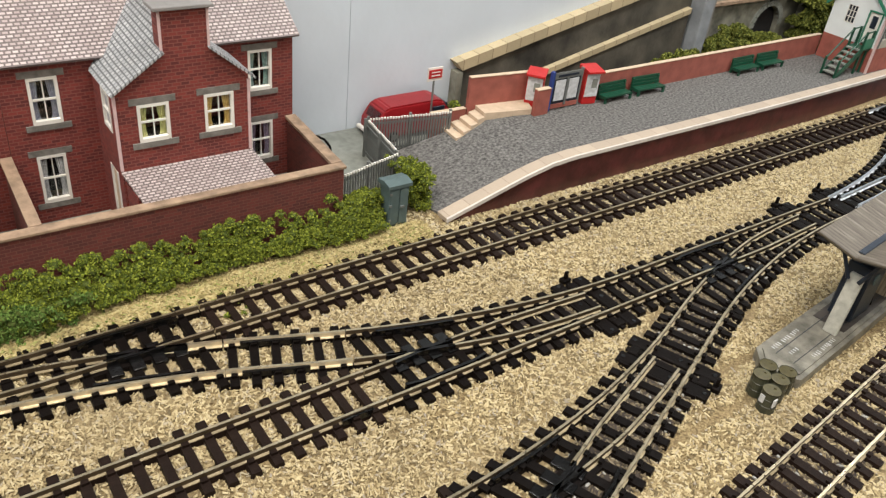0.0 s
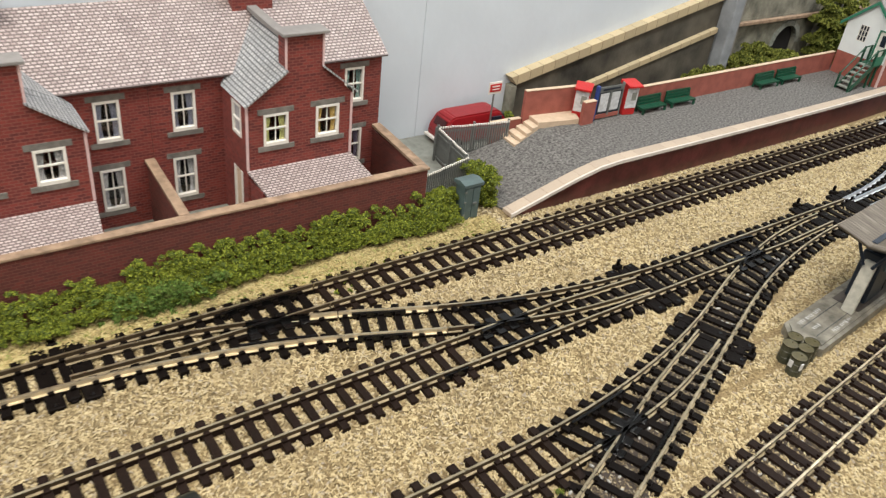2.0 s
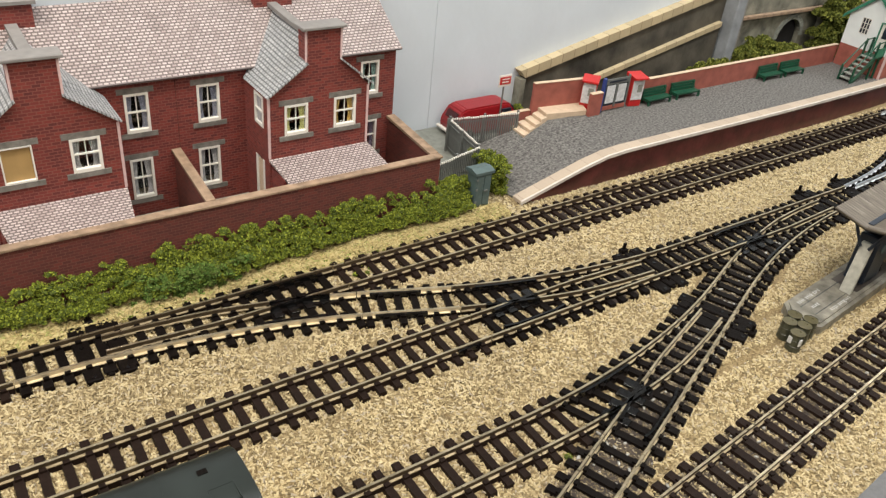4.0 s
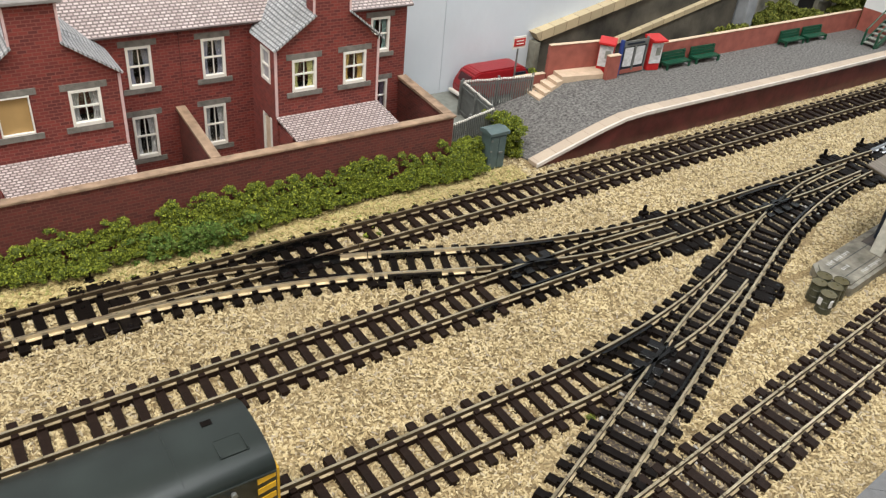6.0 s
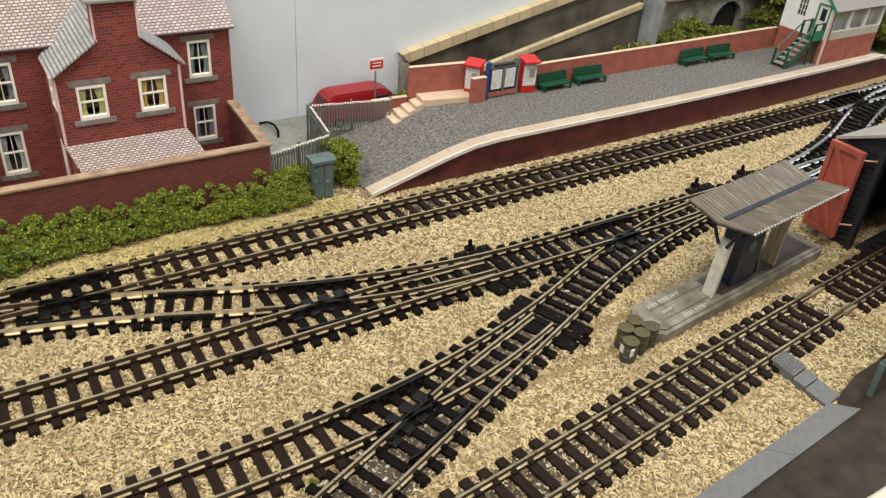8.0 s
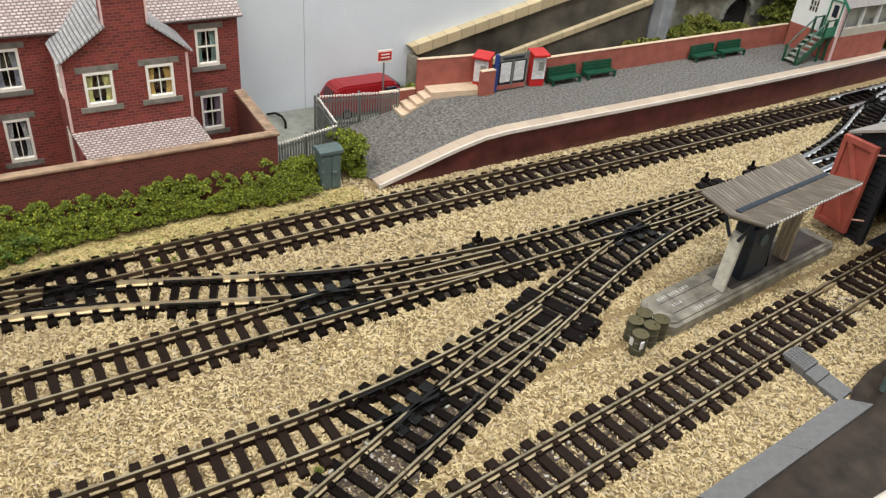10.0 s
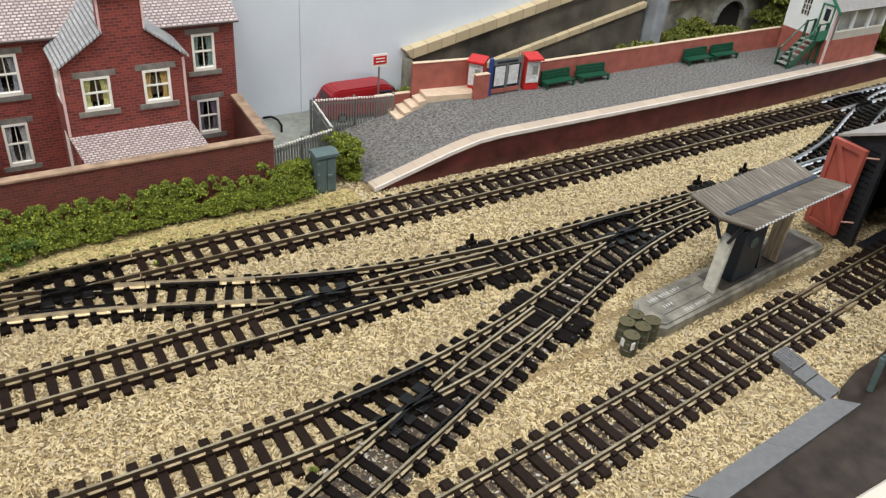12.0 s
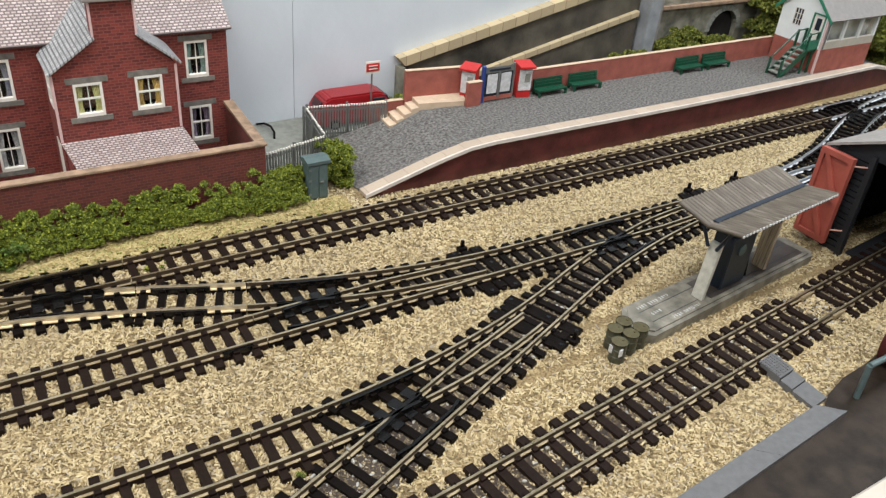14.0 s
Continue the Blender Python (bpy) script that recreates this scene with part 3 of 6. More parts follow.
plain_track(to_world(MID3, math.pi + ANG, arc(-1, 0.1505, S_END, 6)), 0.0082, "short curved end of the third line", material=M_SLEEPER)
plain_track(to_world((0.46, Y2), 0.0, arc(1, 0.1505, S_END, 6)) + to_world((0.80, Y1), math.pi, arc(1, 0.1505, S_END, 6))[::-1][1:], 0.0082, "curved crossover piece by the platform end", material=M_BLACK, metal=M_BRIGHT)
plain_track(to_world(MID3, math.pi + ANG, [(0.1505, 0), (0.245, 0)]), 0.0082, "siding lead running diagonally to the yard", material=M_BLACK)
SID = 0.1095
siding = plain_track([(0.075, -0.178 + SID * (0.075 - 0.202)), (0.60, -0.178 + SID * (0.60 - 0.202))], 0.0085, "brown-sleepered siding running into the engine shed", gaps=((0.4155, 0.4325),), width=0.0048)
for s in (-1, 1):
    joint = offset([(x, -0.178 + SID * (x - 0.202)) for x in (0.4190, 0.4285)], s * HALF)
    part("rail_joiner", sweep(joint, [(-0.0019, 0.0018), (0.0019, 0.0018), (0.0017, 0.0036), (-0.0017, 0.0036)]), M_JOINER, siding, "pale tan plastic rail joiner")


# black insulated joints on the crossover and where the second line meets its turnout
for s in (-1, 1):
    part("rail_joint", sweep(offset(to_world((-0.017, Y1), 0.0, arc(-1, 0.1565, S_END, 5)) + to_world((0.323, Y2), math.pi, arc(-1, 0.1665, S_END, 4))[::-1][1:], s * HALF), JOINT), M_FROG, cross, "glossy black insulated rail joint")
part("rail_joint", sweep(offset(straight(0.1535, 0.1665, Y2), -HALF), JOINT), M_FROG, cross, "glossy black insulated rail joint")


# dark strips added below the tracks, showing between the sleepers
bed = bmesh.new()
UNDER = [(-0.0130, 0.0000), (0.0130, 0.0000), (0.0110, 0.0006), (-0.0110, 0.0006)]
sweep([(0.14, -0.178 + SID * (0.14 - 0.202)), (0.47, -0.178 + SID * (0.47 - 0.202))], UNDER, bed)
single("track_bed", bed, M_UNDER, "dark strip below the siding", "track bed", "structure")
bed = bmesh.new()
sweep(straight(0.27, 0.95, Y1), UNDER, bed)
single("track_bed", bed, M_UNDER, "dark strip below the main line", "track bed", "structure")
bed = bmesh.new()
UNDER2 = [(o, z + 0.0001) for o, z in UNDER]
sweep(to_world((0.488, Y2), math.pi, arc(1, 0.06, S_END)), UNDER2, bed)
single("track_bed", bed, M_UNDER, "dark strip below the turnouts", "track bed", "structure")
bed = bmesh.new()
sweep(to_world(MID3, math.pi + ANG, [(0.0, 0), (0.19, 0)]), [(o, z + 0.0002) for o, z in UNDER], bed)
single("track_bed", bed, M_UNDER, "dark strip below the siding lead", "track bed", "structure")
bed = bmesh.new()
sweep(straight(0.25, 0.60, Y2), [(o, z - 0.0001) for o, z in UNDER], bed)
single("track_bed", bed, M_UNDER, "dark strip below the second line turnouts", "track bed", "structure")


# ---- ballast chips ----
def chips(name, count, region, material, label, size=(0.0013, 0.0031), seed=1, lift=0.0):
    """Loose splinters of ballast as one mesh; region(x, y) gives the ground height or nan."""
    rng = np.random.default_rng(seed)
    x0, x1, y0, y1, height = region
    p = np.stack([rng.uniform(x0, x1, count), rng.uniform(y0, y1, count)], 1)
    z = height(p[:, 0], p[:, 1])
    keep = ~np.isnan(z)
    p, z = p[keep], z[keep]
    n = len(p)
    ln, wd, th = rng.uniform(*size, n), rng.uniform(0.00042, 0.00088, n), rng.uniform(0.0004, 0.0008, n)
    a, tilt = rng.uniform(0, 2 * np.pi, n), np.clip(rng.normal(0, 0.35, n), -0.6, 0.6)
    base = np.array([(-0.5, -0.5, 0), (0.5, -0.35, 0), (0.45, 0.5, 0), (-0.5, 0.4, 0), (-0.35, 0.0, 1), (0.4, 0.05, 1)])
    local = base[None] * np.stack([ln, wd, th], 1)[:, None]
    local += rng.normal(0, 0.00008, local.shape)
    c, s = np.cos(a)[:, None], np.sin(a)[:, None]
    zz = local[..., 2] + local[..., 0] * np.tan(tilt)[:, None]
    co = np.stack([local[..., 0] * c - local[..., 1] * s + p[:, :1], local[..., 0] * s + local[..., 1] * c + p[:, 1:], zz + z[:, None] - 0.0001 + lift], -1)
    tri = np.array([(0, 1, 5), (0, 5, 4), (1, 2, 5), (2, 3, 4), (2, 4, 5), (3, 0, 4)])
    faces = (np.arange(n)[:, None, None] * 6 + tri[None]).reshape(-1, 3)
    me = bpy.data.meshes.new(name)
    me.vertices.add(n * 6)
    me.vertices.foreach_set("co", co.reshape(-1))
    me.loops.add(len(faces) * 3)
    me.loops.foreach_set("vertex_index", faces.reshape(-1).astype(np.int32))
    me.polygons.add(len(faces))
    me.polygons.foreach_set("loop_start", np.arange(0, len(faces) * 3, 3, dtype=np.int32))
    me.update(calc_edges=True)
    me.validate()
    return single(name, me, material, label, "ballast", "stuff")


def yard_edge(x):
    return -0.2045 + 0.09 * (x - 0.32)


def bed_height(x, y):
    z = 0.0002 + 0.004 * np.clip((y - 0.022) / 0.02, 0, 1)
    bad = (y < yard_edge(x)) & (x < 0.3585) | ((x > 0.264) & (y > 0.0305)) | (y > 0.047)
    edge = np.interp(x, [0.3585, 0.370, 0.386, 0.406, 0.44, 1.0], [-0.2040, -0.1972, -0.1932, -0.1916, -0.1856, -0.1750])
    bad |= (x > 0.3585) & (y < edge + 0.0010 * np.sin(x * 900) + 0.0006 * np.sin(x * 2300))
    for y0 in (Y1, Y2, Y3):
        for r in (-HALF, HALF):
            bad |= np.abs(y - y0 - r + 0.0005) < 0.0022
    lot = np.random.default_rng(2).random(len(x))
    ds = np.abs(y + 0.178 - SID * (x - 0.202))
    z = z + 0.0005 * ((ds < 0.013) | ((np.abs(y - Y1) < 0.013) & (x > 0.27)) | ((np.abs(y - Y2) < 0.013) & (x > 0.25)))
    bad |= (ds < 0.0130) & (x > 0.14) & (lot < 0.78) & ((x < 0.4145) | (x > 0.4335))
    bad |= (np.abs(y - Y1) < 0.0130) & (x > 0.27) & (lot < np.where(x > 0.34, 0.90, 0.72))
    bad |= (np.abs(y - Y2) < 0.0150) & (x > 0.25) & (lot < 0.85)
    lead = np.abs((y - MID3[1]) * math.cos(ANG) - (x - MID3[0]) * math.sin(ANG))
    bad |= (lead < 0.0130) & (x > 0.14) & (x < 0.40) & (lot < 0.6)
    bad |= (y > -0.100) & (y < -0.060) & (x > 0.300) & (x < 0.42) & (lead < 0.02) & (lot < 0.9)
    return np.where(bad, np.nan, z)


chips("ballast", 195000, (-0.12, 0.62, -0.222, 0.047, bed_height), M_CHIPS, "loose straw-coloured ballast splinters between the tracks", seed=3)
chips("ballast", 26000, (0.62, 1.0, -0.16, 0.03, bed_height), M_CHIPS, "loose straw-coloured ballast splinters beyond the shed", seed=4)


def lead_height(x, y):
    """Darker chips between the sleepers of the siding, its lead and the turnouts."""
    lead = np.abs((y - MID3[1]) * math.cos(ANG) - (x - MID3[0]) * math.sin(ANG))
    fan = (lead < 0.0140) & (x > 0.13) & (x < 0.40)
    fan |= (np.abs(y - Y2) < 0.0140) & (x > 0.27) & (x < 0.62)
    fan |= (np.abs(y + 0.178 - SID * (x - 0.202)) < 0.0130) & ((x < 0.4145) | (x > 0.4335))
    return np.where(fan, 0.0006, np.nan)


M_CHIPS_DARK = ballast_material("dark_ballast_chips", [(0.0, (0.020, 0.014, 0.009)), (0.4, (0.060, 0.044, 0.028)), (0.8, (0.15, 0.115, 0.07)), (1.0, (0.34, 0.30, 0.23))], True)
chips("ballast", 48000, (0.13, 0.62, -0.195, -0.04, lead_height), M_CHIPS_DARK, "dark ballast splinters between turnout sleepers", size=(0.0010, 0.0024), seed=6)


def verge_height(x, y):
    edge = 0.0225 + 0.002 * np.sin(x * 90)
    return np.where((y > edge) & (x < 0.255), 0.0010 + 0.004 * np.clip((y - 0.022) / 0.02, 0, 1), np.nan)


M_STRAW = ballast_material("dry_straw", [(0.0, (0.16, 0.13, 0.045)), (0.5, (0.40, 0.31, 0.13)), (0.8, (0.52, 0.43, 0.21)), (1.0, (0.22, 0.25, 0.06))], True)
chips("dry_straw", 9000, (-0.12, 0.255, 0.0215, 0.0355, verge_height), M_STRAW, "long dry straw and moss fibres along the hedge foot", size=(0.0022, 0.0052), seed=9)


def glue_spots(count, seed):
    """Small glossy flattened drops between the sleepers of the siding and the yard turnouts."""
    rng_ = random.Random(seed)
    out = bmesh.new()
    for _ in range(count):
        pick = rng_.random()
        if pick < 0.45:
            x = rng_.uniform(0.16, 0.46)
            c = (x, -0.178 + SID * (x - 0.202) + rng_.uniform(-0.0125, 0.0125))
        elif pick < 0.75:
            c = to_world(MID3, math.pi + ANG, [(rng_.uniform(0.0, 0.17), rng_.uniform(-0.013, 0.013))])[0]
        else:
            s = rng_.uniform(0.05, S_END)
            c = to_world((0.488, Y2), math.pi, [arc(1, s - 0.001, s, 2)[1]])[0]
            c = (c[0] + rng_.uniform(-0.006, 0.006), c[1] + rng_.uniform(-0.012, 0.012))
        a, r = rng_.uniform(0, 6.3), rng_.uniform(0.0003, 0.0008)
        m = Matrix.Translation((c[0], c[1], 0.0010)) @ Matrix.Rotation(a, 4, "Z") @ Matrix.Diagonal((r * rng_.uniform(1.2, 2.6), r, 0.0005, 1))
        bmesh.ops.create_icosphere(out, subdivisions=1, radius=1.0, matrix=m)
    for f in out.faces:
        f.smooth = True
    return out


single("glue", glue_spots(420, 31), M_GLUE, "shiny dried glue drops between the sleepers", "glue", "stuff")


# ---- houses ----
WALL = 0.0018


def sash(parent, x0, x1, z0, z1, y, curtains, blind=False):
    """A white sash window set in an opening of a wall whose face lies at y and looks to -y."""
    win = new("window")
    win.parent = parent
    f = 0.0012
    if blind:
        part("blind", box(x0 + f * 0.6, x1 - f * 0.6, y + 0.0006, y + 0.0012, z0 + f * 0.6, z1 - f * 0.6), M_BLIND, win, "plain tan blind")
        f = 0.0006
    fr = bmesh.new()
    box(x0, x0 + f, y - 0.0005, y + 0.0014, z0, z1, bm=fr), box(x1 - f, x1, y - 0.0005, y + 0.0014, z0, z1, bm=fr)
    box(x0 + f, x1 - f, y - 0.0005, y + 0.0014, z1 - f, z1, bm=fr), box(x0 + f, x1 - f, y - 0.0008, y + 0.0014, z0, z0 + f * 1.4, bm=fr)
    part("frame", fr, M_WHITE, win)
    if not blind:
        mx, mz = (x0 + x1) / 2, (z0 + z1) / 2 + 0.0004
        bars = box(x0 + f, x1 - f, y + 0.0002, y + 0.0010, mz - 0.0004, mz + 0.0004)
        box(mx - 0.0002, mx + 0.0002, y + 0.0003, y + 0.0009, z0 + f, mz - 0.0004, bm=bars)
        box(mx - 0.0002, mx + 0.0002, y + 0.0003, y + 0.0009, mz + 0.0004, z1 - f, bm=bars)
        part("glazing_bar", bars, M_WHITE, win)
        pane = part("pane", box(x0 + f, x1 - f, y + 0.0011, y + 0.0013, z0 + f, z1 - f), M_GLASS, win)
        pane.visible_shadow = False
        wide = (x1 - x0 - 2 * f) * 0.36
        for a, s in ((x0 + f * 0.9, 1), (x1 - f * 0.9, -1)):
            c = bmesh.new()
            cols, rows = 8, 5
            grid = []
            for j in range(rows + 1):
                k = j / rows
                w = wide * (0.55 + 0.45 * k ** 1.5 if k > 0.3 else 0.85 - 0.9 * k)
                grid.append([c.verts.new((a + s * w * i / cols, y + 0.0021 + 0.0003 * (i % 2), z0 + f * 0.6 + (z1 - z0 - f) * k)) for i in range(cols + 1)])
            for r0, r1 in zip(grid, grid[1:]):
                for i in range(cols):
                    c.faces.new((r0[i], r0[i + 1], r1[i + 1], r1[i]))
            part("curtain", c, CURTAIN[curtains], win)
    mid = (x0 + x1) / 2
    half = (x1 - x0) / 2 + 0.0030
    part("lintel", box(mid - half, mid + half, y - 0.0003, y + 0.001, z1 + 0.0001, z1 + 0.0030), M_STONE, win, "grey paper stone lintel")
    part("sill", box(mid - half, mid + half, y - 0.0008, y + 0.001, z0 - 0.0026, z0 - 0.0001), M_STONE, win, "grey paper stone sill")
    return win


def house(origin, mirror, label, rear_curtains, wing_curtains, inner):
    """Half of the low-relief terrace: main block with a gabled rear wing; x runs away from the party wall."""
    home = thing("house", (origin, 0, 0), label, "house", "terrace of two model houses")
    zb, ze = 0.004, 0.0835
    yf, yb, yr, zr = 0.099, 0.1370, 0.1362, 0.1105
    W = 0.1285

    def X(a, b):
        return (a, b) if mirror > 0 else (-b, -a)

    def bx(a, b, *rest, **more):
        return box(*X(a, b), *rest, **more)

    w0, w1, wy = 0.036, 0.0925, 0.068
    rear = [(inner[0], inner[0] + 0.0118, 0.0558, 0.0763), (inner[1], inner[1] + 0.0116, 0.0187, 0.0413), (0.1055, 0.1175, 0.057, 0.077), (0.1055, 0.1175, 0.0200, 0.0405)]
    holes = [(*X(a, b), c, d) for a, b, c, d in rear]
    part("wall", holed_wall(*X(0, W), zb, ze, yf, yf + WALL, holes), M_BRICK, home)
    ends = prism([(yf + WALL, zb), (yb, zb), (yb, zr - 0.0005), (yf + WALL, ze + 0.001)], "x", *X(W - WALL, W))
    part("end_wall", ends, M_BRICK, home)
    part("back_wall", bx(0, W - WALL, yb - 0.001, yb, zb, zr - 0.004), M_INSIDE_SHADE, home)
    part("floor_slab", bx(0.0002, W - 0.0022, yf + WALL + 0.0002, yb - 0.0012, 0.046, 0.047), M_INSIDE_SHADE, home)
    for (a, b, c, d), k in zip(holes, rear_curtains):
        sash(home, a, b, c, d, yf, k)
    # main roof
    e0, e1 = (0.0, W + 0.0022) if mirror > 0 else (-W - 0.0022, 0.00019)
    part("roof", slab([(e0, yf - 0.0032, ze - 0.0004), (e1, yf - 0.0032, ze - 0.0004), (e1, yr, zr), (e0, yr, zr)], 0.0012), M_SLATE, home, "pale slate-paper roof with light glare")
    # rear wing
    zg, ex = 0.0775, (w0 + w1) / 2
    ca, cb, zs, zc = 0.0565, 0.0760, 0.0935, 0.1095
    wing = [(0.0445, 0.0575, 0.0555, 0.072), (0.0725, 0.0855, 0.0555, 0.0725)]
    wh = [(*X(a, b), c, d) for a, b, c, d in wing]
    part("wing_wall", holed_wall(*X(w0, w1), zb, zg, wy, wy + WALL, wh), M_BRICK, home)
    face = prism([(x if mirror > 0 else -x, z) for x, z in ((w0, zg), (w1, zg), (cb, zs), (cb, zc), (ca, zc), (ca, zs))], "y", wy, wy + WALL)
    part("gable_wall", face, M_BRICK, home)
    stack = bx(ca, cb, wy + WALL, wy + 0.0085, zs - 0.006, zc)
    part("chimney", stack, M_BRICK, home)
    part("chimney_cap", bx(ca - 0.0025, cb + 0.0025, wy - 0.0018, wy + 0.0095, zc, zc + 0.0016, 0.0003), M_LEAD, home, "dull grey card capping slab")
    for x in (ca, cb):
        part("card_edge", bx(x - 0.0005, x + 0.0005, wy - 0.0004, wy + 0.0002, zs, zc - 0.0001), M_EDGE, home, "pinkish-white bare card edge")
    for x in (w0, w1):
        part("card_edge", bx(x - 0.0006, x + 0.0006, wy - 0.0005, wy + 0.0004, 0.0440, zg - 0.0005), M_EDGE, home, "pinkish-white bare card edge")
    for x, x_in in ((w0, w0 + WALL), (w1 - WALL, w1)):
        a, b = X(x, x_in)
        if x == w0:
            side = bmesh.new()
            for y0, y1, z0, z1 in ((wy + WALL, 0.0745, zb, zg), (0.0745, 0.0855, 0.040, 0.0585), (0.0745, 0.0855, 0.0755, zg), (0.0745, 0.0855, zb, 0.008), (0.0855, yf, zb, zg)):
                box(a, b, y0, y1, z0, z1, bm=side)
            part("side_wall", side, M_BRICK, home)
            door = new("back_door")
            door.parent = home
            part("door_leaf", box(a + 0.0004, b - 0.0006, 0.0765, 0.0835, 0.008, 0.038), M_TAN, door, "pale brown panelled door")
            part("frame", box(a - 0.0003 * mirror, b, 0.0745, 0.0765, 0.008, 0.040, bm=box(a - 0.0003 * mirror, b, 0.0835, 0.0855, 0.008, 0.040)), M_WHITE, door)
            sidewin = new("window")
            sidewin.parent = home
            fr = bmesh.new()
            for y0, y1, z0, z1 in ((0.0745, 0.0758, 0.0585, 0.0755), (0.0842, 0.0855, 0.0585, 0.0755), (0.0758, 0.0842, 0.0585, 0.0600), (0.0758, 0.0842, 0.0742, 0.0755), (0.0758, 0.0842, 0.0665, 0.0672)):
                box(a - 0.0004, b + 0.0004, y0, y1, z0, z1, bm=fr)
            part("frame", fr, M_WHITE, sidewin)
            part("blind", box((a + b) / 2 - 0.0002, (a + b) / 2 + 0.0002, 0.0758, 0.0842, 0.0600, 0.0742), CURTAIN["grey"], sidewin)
        else:
            part("side_wall", box(a, b, wy + WALL, yf, zb, zg), M_BRICK, home)
    for (a, b, c, d), k in zip(wh, wing_curtains):
        sash(home, a, b, c, d, wy, k if k != "blind" else "gold", k == "blind")
    part("floor_slab", bx(w0 + 0.002, w1 - 0.002, wy + WALL + 0.0002, yf, 0.046, 0.047), M_INSIDE_SHADE, home)
    # wing roof: two slopes to a ridge that runs back into the main roof
    zt = zs + 0.0095
    back = yf - 0.0032 + (zt - ze) / (zr - ze) * (yr - yf + 0.0032)
    for xe, xs in ((w0 - 0.0017, ca), (w1 + 0.0030, cb)):
        xe2, xr = (xe, ex) if mirror > 0 else (-xe, -ex)
        xs2 = xs if mirror > 0 else -xs
        zlow = zg + 0.0006
        yeave = yf - 0.0030
        part("wing_roof", slab([(xe2, wy - 0.0022, zlow), (xe2, yeave, zlow), (xr, back, zt), (xr, wy + 0.0086, zt), (xs2, wy + 0.0086, zs + 0.0006), (xs2, wy - 0.0022, zs + 0.0002)], 0.0009),
             M_TILE, home, "grey embossed slate-paper slope")
    r0, r1 = X(ex - 0.0026, ex + 0.0026)
    part("ridge", slab([(r0, wy + 0.0086, zt + 0.0008), (r1, wy + 0.0086, zt + 0.0008), (r1, 0.1275, zt + 0.0034), (r0, 0.1275, zt + 0.0034)], 0.0022), M_LEAD, home, "grey paper ridge capping")
    # main chimney on the ridge behind the wing
    part("chimney", bx(0.0540, 0.0760, 0.1265, 0.1368, 0.100, 0.1150), M_BRICK, home)
    part("chimney_cap", bx(0.0522, 0.0778, 0.1250, 0.1368, 0.1150, 0.1166), M_LEAD, home)
    # lean-to in front of the wing
    l0, l1 = X(w0 - 0.0005, w1 + 0.0008)
    part("lean_to_roof", slab([(l0, wy, 0.0435), (l1, wy, 0.0435), (l1 + 0.003 * mirror, 0.0470, 0.0375), (l0 + 0.003, 0.0470, 0.0375)], 0.0010), M_SLATE, home, "pale slate-paper lean-to roof")
    lw = bx(w0 + 0.001, w1 - 0.001, 0.0530, 0.0545, zb, 0.0385)
    bx(w0 + 0.001, w0 + 0.0025, 0.0545, wy, zb, 0.0385, bm=lw), bx(w1 - 0.0025, w1 - 0.001, 0.0545, wy, zb, 0.0385, bm=lw)
    part("lean_to_wall", lw, M_BRICK, home)
    return home


house(0.0865, 1, "red brick-paper end terrace house with gabled rear wing", ("blue", "grey", "teal", "violet"), ("yellow", "gold"), (0.0105, 0.0092))
house(0.0863, -1, "red brick-paper terrace house with tan-blinded wing window", ("blue", "grey", "teal", "violet"), ("grey", "blind"), (0.0135, 0.0145))
# a further house of the row
row = thing("house", (-0.0424, 0, 0), "red brick-paper terrace house at the far end", "house", "terrace of two model houses")
part("wall", holed_wall(-0.17, -0.0004, 0.004, 0.0835, 0.099, 0.101, [(-0.13, -0.118, 0.057, 0.077)]), M_BRICK, row)
part("roof", slab([(-0.17, 0.0958, 0.0831), (-0.0004, 0.0958, 0.0831), (-0.0004, 0.1362, 0.1105), (-0.17, 0.1362, 0.1105)], 0.0012), M_SLATE, row)
part("back_wall", box(-0.17, -0.0004, 0.136, 0.137, 0.004, 0.106), M_INSIDE_SHADE, row)
sash(row, -0.13, -0.118, 0.057, 0.077, 0.099, "grey")

# garden walls
gw = thing("garden_wall", (0, 0, 0), "dark red brick-card garden wall with buff coping", "wall")
part("wall_panel", box(-0.30, 0.2150, 0.0452, 0.0485, 0.0, 0.0365), M_BRICK_DARK, gw)
part("coping", box(-0.30, 0.2162, 0.0445, 0.0496, 0.0365, 0.0380, 0.0003), M_COPING, gw)
part("wall_panel", box(0.2118, 0.2150, 0.0485, 0.0986, 0.0, 0.0375), M_BRICK_DARK, gw)
part("coping", slab([(0.2108, 0.0497, 0.0380), (0.2162, 0.0497, 0.0380), (0.2162, 0.0986, 0.0415), (0.2108, 0.0986, 0.0415)], 0.0015), M_COPING, gw)
dw = thing("yard_divider", (0.0840, 0, 0), "brick-card yard divider with sloping buff coping", "wall")
part("wall_panel", prism([(0.0497, 0.004), (0.0986, 0.004), (0.0986, 0.0420), (0.0497, 0.0365)], "x", -0.0014, 0.0014), M_BRICK_DARK, dw)
part("coping", slab([(-0.0024, 0.0497, 0.0380), (0.0024, 0.0497, 0.0380), (0.0024, 0.0986, 0.0437), (-0.0024, 0.0986, 0.0437)], 0.0014), M_COPING, dw)
single("yard_floor", box(-0.30, 0.2117, 0.0486, 0.0988, 0.0042, 0.0090), M_CONCRETE, "drab grey card yard floor behind the garden wall", "pavement", "structure")

